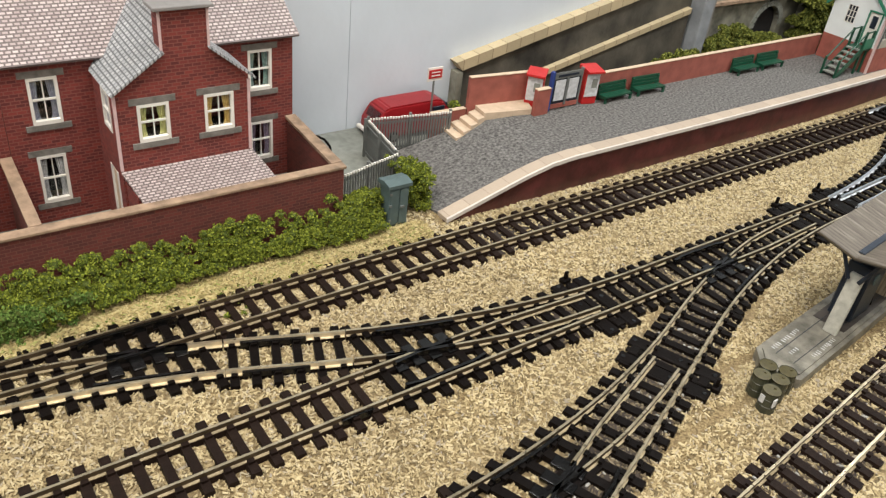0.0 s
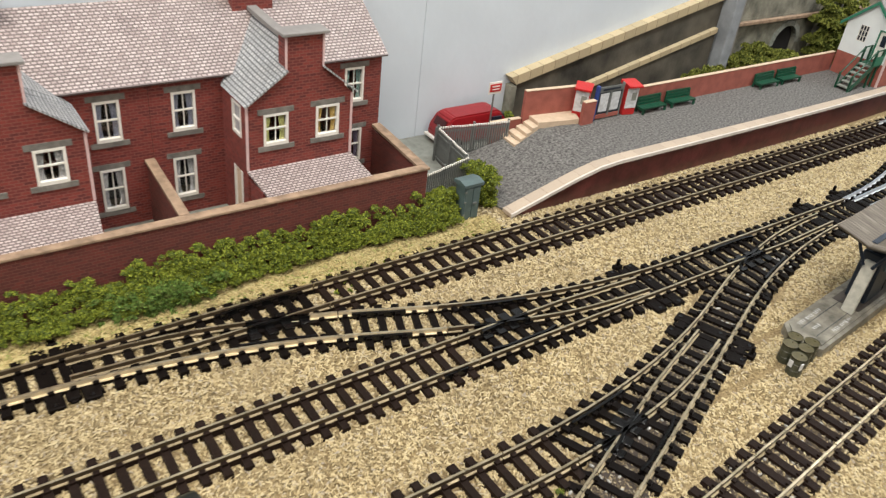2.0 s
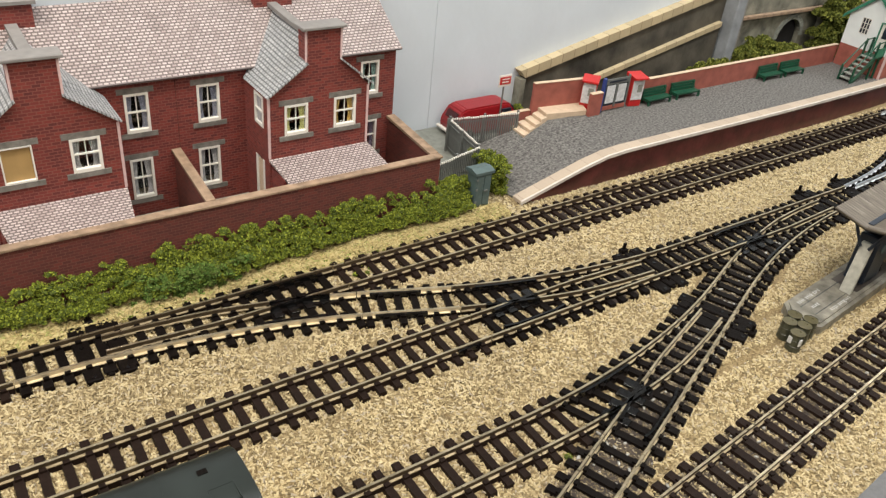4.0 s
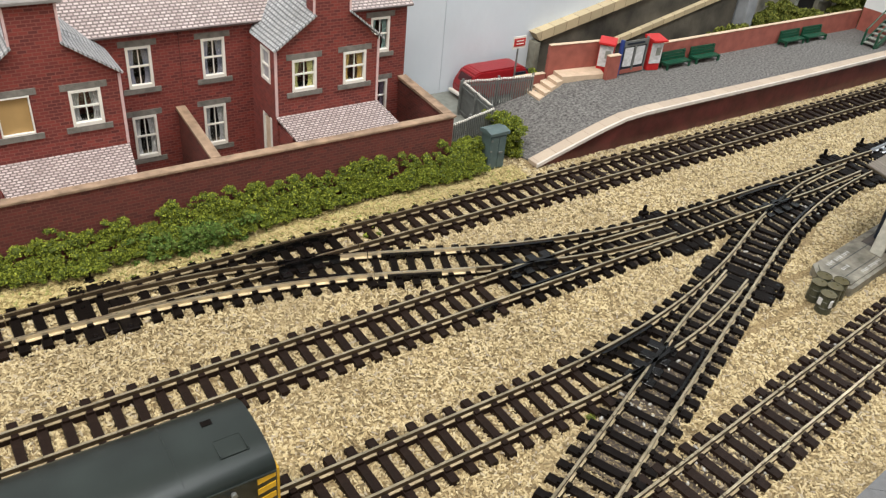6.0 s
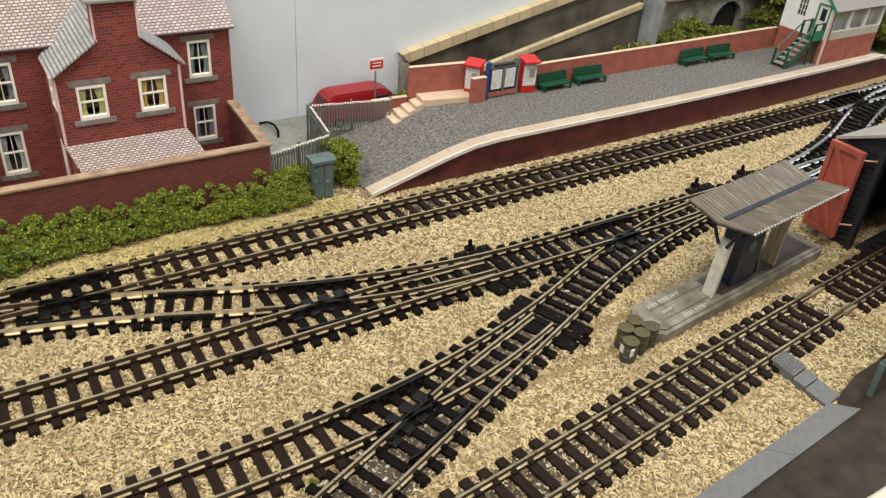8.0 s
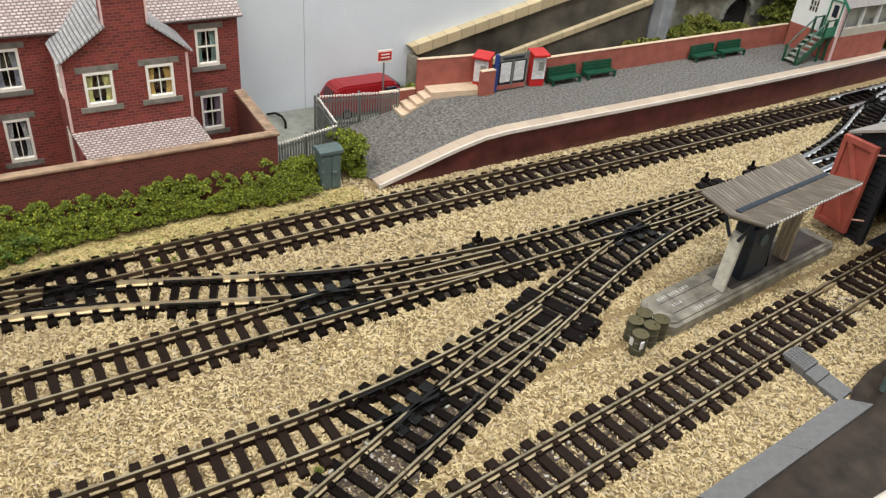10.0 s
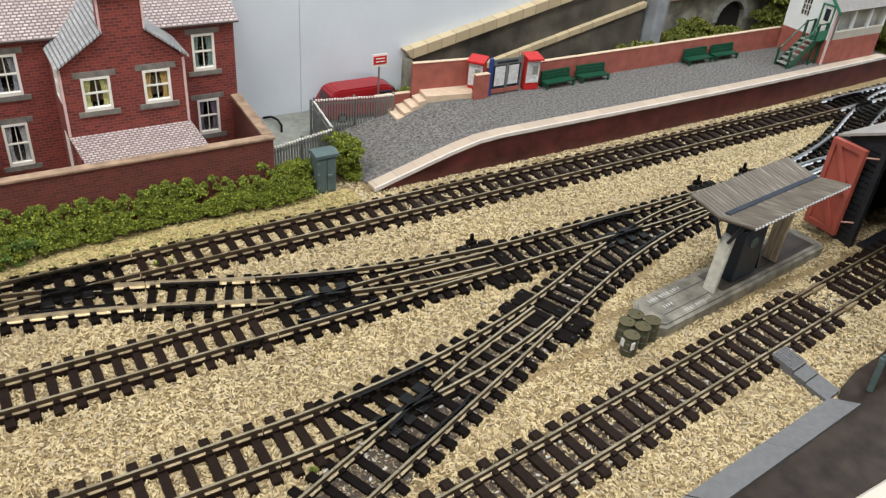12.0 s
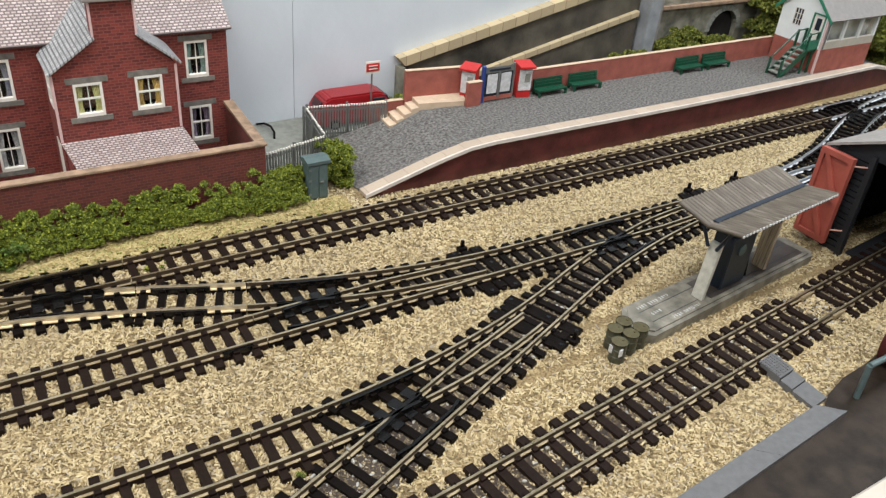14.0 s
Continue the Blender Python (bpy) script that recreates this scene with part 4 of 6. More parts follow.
# ---- car park, fence, van, sign ----
single("pavement", prism([(0.2165, 0.052), (0.2565, 0.0625), (0.2625, 0.1035), (0.345, 0.1035), (0.345, 0.138), (0.2165, 0.138)], "z", 0.0035, 0.0062), M_CONCRETE, "grey concrete car park slab", "pavement", "structure")


def fence_run(p, q, z0, z1, count, parent):
    p, q = Vector(p), Vector(q)
    d = (q - p).normalized()
    ang = math.atan2(d.y, d.x)
    m = Matrix.Translation((*p, 0)) @ Matrix.Rotation(ang, 4, "Z")
    span = (q - p).length
    key = finish(prism([(-0.00045, 0), (0.00045, 0), (0.00045, z1 - z0 - 0.0006), (0, z1 - z0), (-0.00045, z1 - z0 - 0.0006)], "y", -0.0003, 0.0003), "paling")
    key.materials.append(M_GALV)
    tip = finish(box(-0.0005, 0.0005, -0.0004, 0.0004, z1 - z0 - 0.0010, z1 - z0 + 0.0001), "tip")
    tip.materials.append(M_WHITE)
    for i in range(count):
        ob = new("paling", key)
        ob.parent = parent
        ob.matrix_local = m @ Matrix.Translation((span * (i + 0.5) / count, -0.0005, z0 + random.uniform(-0.0002, 0.0002)))
        cap = new("tip", tip)
        cap.parent = ob
    for z in (z0 + 0.004, z1 - 0.0035):
        part("fence_rail", box(0, span, 0.0000, 0.0006, z - 0.0005, z + 0.0005, m=m), M_GALV, parent)
    for s in (0.0, span / 2, span):
        part("post", box(s - 0.0007, s + 0.0007, 0.0006, 0.0018, z0 - 0.001, z1 + 0.0008, m=m), M_GALV, parent)


fence = thing("palisade_fence", (0, 0, 0), "grey steel palisade fence in three runs", "fence")
fence_run((0.2175, 0.0525), (0.2560, 0.0625), 0.0040, 0.0285, 22, fence)
fence_run((0.2565, 0.0640), (0.2620, 0.1030), 0.0050, 0.0285, 24, fence)
fence_run((0.2635, 0.1040), (0.3130, 0.0950), 0.0055, 0.0285, 30, fence)


def van(at):
    v = thing("van", at, "small red van with white bumper parked by the backboard", "van")
    body = bmesh.new()
    prof = [(-0.030, 0.003), (-0.031, 0.010), (-0.029, 0.0145), (-0.0255, 0.0225), (-0.021, 0.0245), (0.018, 0.0245), (0.0225, 0.0225), (0.0265, 0.0140), (0.031, 0.0120), (0.0315, 0.003)]
    prism(prof, "y", -0.012, 0.012, body)
    for w in body.verts:
        if w.co.z > 0.0150:
            w.co.y *= 0.80
    bmesh.ops.bevel(body, geom=body.edges[:], offset=0.0012, segments=2, affect="EDGES")
    part("body", body, M_VANRED, v)
    part("bumper", box(-0.0335, -0.0305, -0.0125, 0.0125, 0.0035, 0.0060, 0.0006), M_WHITE, v, "white bumper")
    part("windscreen", prism([(0.0240, 0.0142), (0.0275, 0.0142), (0.0245, 0.0212), (0.0225, 0.0212)], "y", -0.0095, 0.0095), M_PUMP, v)
    part("rear_window", prism([(-0.0294, 0.0150), (-0.0280, 0.0150), (-0.0258, 0.0205), (-0.0272, 0.0205)], "y", -0.0070, 0.0070), plain("tinted_rear_glass", (0.06, 0.008, 0.010), 0.25), v)
    for s in (-1, 1):
        part("side_window", box(0.0120, 0.0215, s * 0.0103, s * 0.0115, 0.0150, 0.0205, 0.0002), M_PUMP, v)
        for x in (-0.019, 0.020):
            wh = new("wheel")
            wh.parent = v
            part("tyre", rod((x, s * 0.0098, 0.0040), (x, s * 0.0128, 0.0040), 0.0040, sides=16), M_BLACK, wh)
            part("rim", rod((x, s * 0.0126, 0.0040), (x, s * 0.0131, 0.0040), 0.0021, sides=12), M_GALV, wh)
    return v


red_van = van((0.3030, 0.1235, 0.0058))
red_van.scale = (0.88, 0.88, 0.85)

sign = thing("station_sign", (0.3115, 0.1130, 0.0062), "station sign with red panel on a grey post", "sign")
part("post", rod((0, 0, 0), (0, 0, 0.0365), 0.0006), M_GALV, sign)
part("plate", box(-0.0052, 0.0052, -0.0009, -0.0003, 0.0345, 0.0425), M_WHITE, sign, "white sign plate")
part("panel", box(-0.0046, 0.0046, -0.0013, -0.0010, 0.0361, 0.0413), M_RED, sign, "red panel")
part("bars", box(-0.0030, 0.0030, -0.0016, -0.0014, 0.0395, 0.0401, bm=box(-0.0030, 0.0030, -0.0016, -0.0014, 0.0375, 0.0381)), M_WHITE, sign, "two white stripes")

# ---- relay cabinet ----
cab = thing("relay_cabinet", (0.2410, 0.0405, 0.0038), "grey-green lineside relay cabinet with double doors", "cabinet")
part("body", box(-0.0062, 0.0062, -0.0045, 0.0045, 0, 0.0235, 0.0003), M_CABINET, cab)
part("lid", prism([(-0.0056, 0.0236), (0.0056, 0.0236), (0.0056, 0.0255), (0.0, 0.0268), (-0.0056, 0.0255)], "x", -0.0075, 0.0075), M_CABINET, cab)
for s in (-1, 1):
    part("door", box(min(s * 0.0003, s * 0.0057), max(s * 0.0003, s * 0.0057), -0.0051, -0.0046, 0.0015, 0.0225, 0.0002), M_CABINET, cab)
for z in (0.004, 0.013, 0.020):
    part("hinge", box(-0.0064, -0.0050, -0.0057, -0.0052, z, z + 0.0012), M_GALV, cab)
part("handle", box(0.0006, 0.0030, -0.0060, -0.0052, 0.0115, 0.0125), M_GALV, cab)
cab.scale = (0.90, 0.95, 0.91)

# ---- platform ----
PZ = 0.0230
YP = 0.0300


def platform_height(x):
    if x < 0.335:
        return 0.0042 + (PZ - 0.0042) * max(0, (x - 0.266) / 0.069) - 0.0012 * math.exp(-((x - 0.335) / 0.012) ** 2)
    if x > 0.745:
        return PZ - (PZ - 0.004) * (x - 0.745) / 0.09
    return PZ - 0.0012 * math.exp(-((x - 0.335) / 0.012) ** 2)


XS = [0.2665 + 0.0685 * i / 12 for i in range(12)] + [0.335, 0.340, 0.346, 0.352, 0.40, 0.44, 0.48, 0.52, 0.56, 0.60, 0.64, 0.68, 0.71, 0.735, 0.745, 0.79, 0.835]


def back_edge(x):
    return 0.0660 + 0.0350 * min(1, max(0, (x - 0.2575) / 0.006)) - 0.006 * min(1, max(0, (x - 0.2635) / 0.045))


def front_edge(x):
    return YP + 0.0075 + 0.024 * min(1, max(0, (0.2665 - x) / 0.009))


def strip(xs, ya, yb, lift, thick):
    bm = bmesh.new()
    rows = []
    for x in xs:
        a, b = (f(x) if callable(f) else f for f in (ya, yb))
        z = platform_height(x) + lift
        a, b = warp(x, a), warp(x, b)
        rows.append([bm.verts.new(p) for p in ((x, a, z), (x, b, z), (x, b, max(-0.001, z - thick)), (x, a, max(-0.001, z - thick)))])
    for r, s in zip(rows, rows[1:]):
        for i in range(4):
            bm.faces.new((r[i], s[i], s[(i + 1) % 4], r[(i + 1) % 4]))
    bm.faces.new(rows[0]), bm.faces.new(rows[-1][::-1])
    return bm


plat = thing("platform", (0, 0, 0), "grey-topped station platform with ramped end and flagged edge", "platform", kind="structure")
part("platform_top", strip([0.2575, 0.2605, 0.2635] + XS, front_edge, back_edge, 0.0, 0.03), M_TARMAC, plat, "speckled grey tarmac surface")
part("edge_flags", strip(XS, YP - 0.0002, YP + 0.0074, 0.0003, 0.0026), M_FLAG, plat, "buff flagstones along the edge")
part("white_line", strip(XS, YP - 0.0014, YP - 0.0003, 0.0004, 0.0022), M_LINE, plat, "white painted platform edge")
part("brick_face", strip(XS, YP, YP + 0.003, -0.0019, 0.03), M_FACE, plat, "maroon card platform face")

steps = thing("steps", (0, 0, 0), "four buff paper steps up to the landing", "steps")
for i in range(4):
    x = 0.3090 + 0.0060 * i
    part("step", prism([(x, 0.0825 + 0.0015 * i), (x + 0.0060, 0.0840 + 0.0015 * i), (x + 0.0072, 0.1000), (x + 0.0012, 0.0985)], "z", 0.004, 0.0175 + 0.0022 * i), M_TAN, steps)
part("landing", prism([(0.3333, 0.0893), (0.3650, 0.0832), (0.3712, 0.0970), (0.3350, 0.1010)], "z", 0.006, 0.0262), M_TAN, steps)


def low_wall(name, p, q, z0, z1, label, t=0.0026):
    w = thing(name, (0, 0, 0), label, "wall")
    p, q = Vector(p), Vector(q)
    m = Matrix.Translation((*p, 0)) @ Matrix.Rotation(math.atan2(q.y - p.y, q.x - p.x), 4, "Z")
    part("wall_panel", box(0, (q - p).length, -t / 2, t / 2, z0, z1 - 0.0005, m=m), M_TERRA, w)
    part("top_edge", box(0, (q - p).length, -t / 2 - 0.0003, t / 2 + 0.0003, z1 - 0.0004, z1, m=m), M_TAN, w)
    return w


low_wall("parapet_wall", (0.3300, 0.1030), (0.3735, 0.0975), 0.004, 0.0440, "terracotta card parapet wall above the landing")
low_wall("parapet_wall", (0.3050, 0.1040), (0.3290, 0.1032), 0.004, 0.0250, "low terracotta card wall beside the steps")
low_wall("parapet_wall", (0.3640, 0.0815), (0.3745, 0.0815), 0.004, 0.0395, "short terracotta card pier beside the notice board", 0.003)
low_wall("parapet_wall", (0.4170, 0.0885), (0.6690, 0.0885), 0.004, 0.0395, "long terracotta card wall along the platform back")


def kiosk(x, y, turn, label):
    k = thing("ticket_machine", (x, y, PZ), label, "ticket machine", "red ticket machines", turn=turn)
    part("body", box(-0.0055, 0.0055, -0.0045, 0.0045, 0, 0.0240, 0.0004), M_RED, k)
    part("hood", prism([(-0.0082, 0.0241), (0.0050, 0.0241), (0.0050, 0.0268), (-0.0082, 0.0254)], "x", -0.0062, 0.0062), M_RED, k)
    part("front_panel", box(-0.0050, 0.0050, -0.0050, -0.0046, 0.0060, 0.0225), M_PAPER, k, "white front panel with a small screen")
    k.scale = (0.92, 0.92, 0.88)
    part("screen", box(-0.0005, 0.0036, -0.0053, -0.0051, 0.0125, 0.0190), M_CONCRETE, k)
    return k


kiosk(0.3730, 0.0925, -50, "red ticket machine with white front, turned to the landing")
kiosk(0.4110, 0.0855, -12, "red ticket machine with white front beside the notice board")

board = thing("notice_board", (0.3890, 0.0835, PZ), "blue-posted notice board with two posters", "notice board")
part("back_panel", box(-0.0105, 0.0115, -0.0004, 0.0006, 0.0020, 0.0225), M_PUMP, board, "dark backing panel")
part("post", box(-0.0130, -0.0106, -0.0012, 0.0012, 0, 0.0250, 0.0003), M_BLUE, board, "broad blue post")
part("post", box(0.0116, 0.0130, -0.0010, 0.0010, 0, 0.0250, 0.0003), M_GALV, board, "pale steel post")
part("mullion", box(-0.0004, 0.0012, -0.0014, -0.0009, 0.0030, 0.0200), M_GALV, board, "pale steel mullion")
part("header", box(-0.0105, 0.0115, -0.0010, -0.0005, 0.0200, 0.0240), M_GALV, board, "pale steel header strip")
part("header_bar", box(-0.0080, 0.0085, -0.0013, -0.0011, 0.0213, 0.0226), M_PUMP, board, "dark bar on the header")
for x in (-0.0088, 0.0020):
    part("poster", box(x, x + 0.0080, -0.0009, -0.0005, 0.0060, 0.0190), M_PAPER, board, "white printed poster")
part("lower_rail", box(-0.0105, 0.0115, -0.0010, -0.0005, 0.0012, 0.0040), M_TERRA, board)


def bench():
    b = thing("bench", (0, 0, 0), "dark green slatted platform bench", "bench", "green platform benches")
    for i in range(3):
        part("seat_slat", box(-0.0125, 0.0125, -0.0056 + 0.0021 * i, -0.0037 + 0.0021 * i, 0.0036, 0.0046), M_GREENPAINT, b)
    for i in range(3):
        part("back_slat", box(-0.0125, 0.0125, 0.0006 + 0.0005 * i, 0.0014 + 0.0005 * i, 0.0048 + 0.0020 * i, 0.0066 + 0.0020 * i), M_GREENPAINT, b)
    for x in (-0.0115, 0.0115):
        e = box(x - 0.0009, x + 0.0009, -0.0058, -0.0048, 0, 0.0046)
        box(x - 0.0009, x + 0.0009, 0.0010, 0.0022, 0, 0.0100, bm=e)
        box(x - 0.0009, x + 0.0009, -0.0058, 0.0012, 0.0026, 0.0035, bm=e)
        part("end_frame", e, M_GREENPAINT, b)
    return b


first = bench()
first.matrix_world = pose(0.4325, 0.0828, PZ, 0, 0, 1)
for x, y, a in ((0.4640, 0.0830, -2), (0.5690, 0.0834, 1), (0.5985, 0.0834, -1)):
    copy_thing(first, pose(x, y, PZ, 0, 0, a))

# ---- signal box ----
sb = thing("signal_box", (0, 0, 0), "white timber signal box on a terracotta base", "signal box")
gx, gx1, gy, gy1 = 0.668, 0.736, 0.0425, 0.0860
ga, ze, za = (gy + gy1) / 2, 0.0690, 0.0900
part("base", box(gx, gx1, gy, gy1, PZ - 0.001, 0.0420), M_TERRA, sb, "terracotta brick-card base")
gable = bmesh.new()
for y0, y1, z0, z1 in ((gy, 0.0462, 0.0421, ze), (0.0462, 0.0556, 0.0672, ze), (0.0556, 0.0660, 0.0421, ze), (0.0660, 0.0735, 0.0421, 0.0545), (0.0660, 0.0735, 0.0675, ze), (0.0735, gy1, 0.0421, ze)):
    box(gx, gx + 0.0015, y0, y1, z0, z1, bm=gable)
prism([(gy, ze), (gy1, ze), (ga, za)], "x", gx, gx + 0.0015, gable)
part("gable_wall", gable, M_BOXWHITE, sb, "white boarded gable")
part("panel", box(gx + 0.0015, gx1, gy, gy + 0.0015, 0.0421, 0.0480), plain("cream_boards", (0.50, 0.47, 0.40), 0.7, vary=0.1), sb, "cream boarded panel")
part("back_wall", box(gx + 0.0015, gx1, gy1 - 0.0015, gy1, 0.0421, ze), M_WHITE, sb)
part("end_wall", box(gx1 - 0.0015, gx1, gy + 0.0016, gy1 - 0.0016, 0.0421, ze), M_WHITE, sb)
# pale tone behind the glass stands for reflections in the panes
part("interior", box(gx + 0.004, gx1 - 0.004, gy + 0.005, gy1 - 0.004, 0.0421, 0.0660), plain("pane_reflection_tone", (0.40, 0.43, 0.42), 0.8, vary=0.5, scale=60), sb, "pale block standing for reflections in the panes")
part("head_beam", box(gx + 0.0015, gx1, gy, gy + 0.0015, 0.0650, ze), M_WHITE, sb)
for i in range(4):
    x = gx + 0.0015 + (gx1 - gx - 0.0050) * i / 3
    part("window_post", box(x + 0.0004, x + 0.0031, gy - 0.0004, gy + 0.0014, 0.0480, 0.0650), M_BOXWHITE, sb)
    if i < 3:
        w = new("window")
        w.parent = sb
        xa, xb = x + 0.0031, x + 0.0004 + (gx1 - gx - 0.0050) / 3
        part("pane", box(xa, xb, gy + 0.0008, gy + 0.0010, 0.0480, 0.0650), M_GLASS, w).visible_shadow = False
        part("frame", box(xa, xb, gy + 0.0002, gy + 0.0007, 0.0480, 0.0490, bm=box(xa, xb, gy + 0.0002, gy + 0.0007, 0.0640, 0.0650)), M_WHITE, w)
gw1 = new("window")
gw1.parent = sb
part("backing", box(gx + 0.0010, gx + 0.0013, 0.0660, 0.0735, 0.0545, 0.0675), M_PUMP, gw1)
bars = bmesh.new()
for y in (0.0660, 0.0685, 0.0710, 0.0735):
    box(gx - 0.0002, gx + 0.0008, y - 0.0002, y + 0.0002, 0.0545, 0.0675, bm=bars)
for z in (0.0545, 0.0588, 0.0632, 0.0675):
    box(gx - 0.0002, gx + 0.0008, 0.0660, 0.0735, z - 0.0002, z + 0.0002, bm=bars)
part("glazing_bar", bars, M_WHITE, gw1)
sd = new("door")
sd.parent = sb
part("door_leaf", box(gx + 0.0006, gx + 0.0014, 0.0462, 0.0556, 0.0440, 0.0672), M_WHITE, sd)
part("pane", box(gx + 0.0001, gx + 0.0005, 0.0488, 0.0530, 0.0555, 0.0645), M_PUMP, sd)
dfr = box(gx - 0.0006, gx + 0.0005, 0.0452, 0.0462, 0.0421, 0.0680)
box(gx - 0.0006, gx + 0.0005, 0.0556, 0.0566, 0.0421, 0.0680, bm=dfr), box(gx - 0.0006, gx + 0.0005, 0.0462, 0.0556, 0.0672, 0.0682, bm=dfr)
part("frame", dfr, M_TRIMGREEN, sd, "green door frame")
for y0, s in ((gy - 0.0045, 1), (gy1 + 0.0045, -1)):
    zlow = ze - 0.0030
    part("roof", slab([(gx - 0.003, y0, zlow), (gx1 + 0.006, y0, zlow), (gx1 + 0.006, ga, za + 0.001), (gx - 0.003, ga, za + 0.001)], 0.0010), M_LEAD, sb, "grey slate-card roof")
    bb = bmesh.new()
    prism([(y0, zlow - 0.0030), (y0, zlow - 0.0002), (ga, za - 0.0002), (ga, za - 0.0032)], "x", gx - 0.0032, gx - 0.0022, bb)
    part("barge_board", bb, M_TRIMGREEN, sb, "green barge board")
part("corner_post", box(gx - 0.0012, gx - 0.0001, gy - 0.0010, gy + 0.0008, PZ, 0.0660), M_EDGE, sb, "pinkish-white card corner edge")
part("downpipe", rod((gx + 0.0010, gy - 0.0012, 0.0430), (gx - 0.0010, gy - 0.0030, 0.0665), 0.0006), M_GALV, sb)

st = thing("signal_box_stairs", (0, 0, 0), "bottle-green timber stairs with handrails up to the box", "stairs")
s0, s1, n = 0.6310, 0.6560, 6
for i in range(n):
    x = s0 + (s1 - s0) * i / n
    z = PZ + 0.0190 * (i + 1) / n
    part("tread", box(x, x + 0.0048, 0.0470, 0.0565, z - 0.0009, z), M_CONCRETE, st, "worn grey tread")
part("landing", box(s1, gx - 0.0008, 0.0455, 0.0580, 0.0410, 0.0422), M_GREENPAINT, st)
for y in (0.0462, 0.0573):
    part("stringer", prism([(s0 - 0.001, PZ), (s0 + 0.004, PZ), (s1 + 0.002, 0.0390), (s1 + 0.002, 0.0425), (s1 - 0.001, 0.0425)], "y", y - 0.0005, y + 0.0005), M_GREENPAINT, st)
    hr = rod((s0, y, PZ + 0.0125), (s1, y, 0.0425 + 0.0120), 0.0006, sides=6)
    rod((s1, y, 0.0545), (gx - 0.0010, y, 0.0550), 0.0006, hr, 6)
    part("handrail", hr, M_GREENPAINT, st)
    for x, z in ((s0, PZ), (s1, 0.0400), (gx - 0.0020, 0.0400)):
        part("post", box(x - 0.0007, x + 0.0007, y - 0.0007, y + 0.0007, z, (PZ + 0.0135) if x == s0 else 0.0555), M_GREENPAINT, st)
for x in (s1 + 0.001, gx - 0.0030):
    part("leg", box(x - 0.0007, x + 0.0007, 0.0460, 0.0474, PZ, 0.0410), M_GREENPAINT, st)
part("panel", box(s1, gx - 0.0010, 0.0452, 0.0456, 0.0422, 0.0500), M_TRIMGREEN, st)

# ---- retaining walls against the backboard ----
RY = 0.1330
ramp = thing("retaining_wall", (0, 0, 0), "sooty stone ramp wall with two sandstone copings", "wall")
part("wall_panel", prism([(0.3470, 0.004), (0.5560, 0.004), (0.5560, 0.0800), (0.3470, 0.0353)], "y", RY, 0.1383), M_RAMPWALL, ramp)
part("coping", prism([(0.3410, 0.0410), (0.3460, 0.0352), (0.5560, 0.0803), (0.5560, 0.0872)], "y", RY - 0.0022, 0.1383), M_SANDSTONE, ramp, "sandstone coping slabs")
part("lower_ramp", prism([(0.3900, 0.004), (0.5530, 0.004), (0.5530, 0.0530), (0.3900, 0.0180)], "y", RY - 0.0030, RY), M_RAMPWALL, ramp)
part("coping", prism([(0.3900, 0.0222), (0.3900, 0.0181), (0.5530, 0.0531), (0.5530, 0.0572)], "y", RY - 0.0042, RY), M_SANDSTONE, ramp, "lower sandstone coping")
part("end_post", box(0.3425, 0.3468, RY - 0.0020, 0.1383, 0.004, 0.0340), M_ARCHWALL, ramp)
pier = thing("wall_pier", (0, 0, 0), "pale grey concrete pier between the retaining walls", "pier")
part("shaft", box(0.5565, 0.5680, RY - 0.0120, 0.1383, 0.004, 0.0950, 0.0006), M_PIER, pier)
part("edge_strip", box(0.5682, 0.5720, RY - 0.0100, 0.1383, 0.004, 0.0950), M_LEAD, pier)

aw = thing("arched_wall", (0, 0, 0), "mossy stone wall with a dark arched opening", "wall")
x0, x1, ax, ar, az = 0.5735, 1.04, 0.6600, 0.0170, 0.0320
arch_pts = [(ax + ar * math.cos(a), az + ar * math.sin(a)) for a in (math.pi * i / 14 for i in range(15))]
face = bmesh.new()
prism([(x0, 0.004), (ax - ar, 0.004), (ax - ar, az)] + [p for p in arch_pts[::-1] if p[0] < ax - 0.0001 and p[1] > az + 0.0001] + [(ax, az + ar), (ax, 0.0600), (x0, 0.0600)], "y", RY, 0.1383, face)
prism([(x1, 0.004), (x1, 0.0600), (ax, 0.0600), (ax, az + ar)] + [p for p in arch_pts[::-1] if p[0] > ax + 0.0001 and p[1] > az + 0.0001] + [(ax + ar, az), (ax + ar, 0.004)], "y", RY, 0.1383, face)
part("wall_panel", face, M_ARCHWALL, aw)
ring = bmesh.new()
for i in range(13):
    a, b = math.pi * (i + 0.06) / 13, math.pi * (i + 0.94) / 13
    prism([(ax + r * math.cos(t), az + r * math.sin(t)) for r, t in ((ar, a), (ar + 0.0045, a), (ar + 0.0045, b), (ar, b))], "y", RY - 0.0012, RY + 0.002, ring)
part("arch_ring", ring, M_CONCRETE, aw, "paler stone arch ring")
part("recess", box(ax - ar, ax + ar, 0.1374, 0.1382, 0.004, az + ar), M_INSIDE_SHADE, aw)
part("cornice", box(x0, x1, RY - 0.0040, RY - 0.0001, 0.0555, 0.0585, 0.0004), M_COPING, aw)
part("parapet", box(x0, x1, RY + 0.0002, 0.1383, 0.0602, 0.0800), M_ARCHWALL, aw)
for x in (0.700, 0.716, 0.745):
    part("buttress", box(x, x + 0.0075, RY - 0.0070, RY - 0.0002, 0.004, 0.0800), M_ARCHWALL, aw)


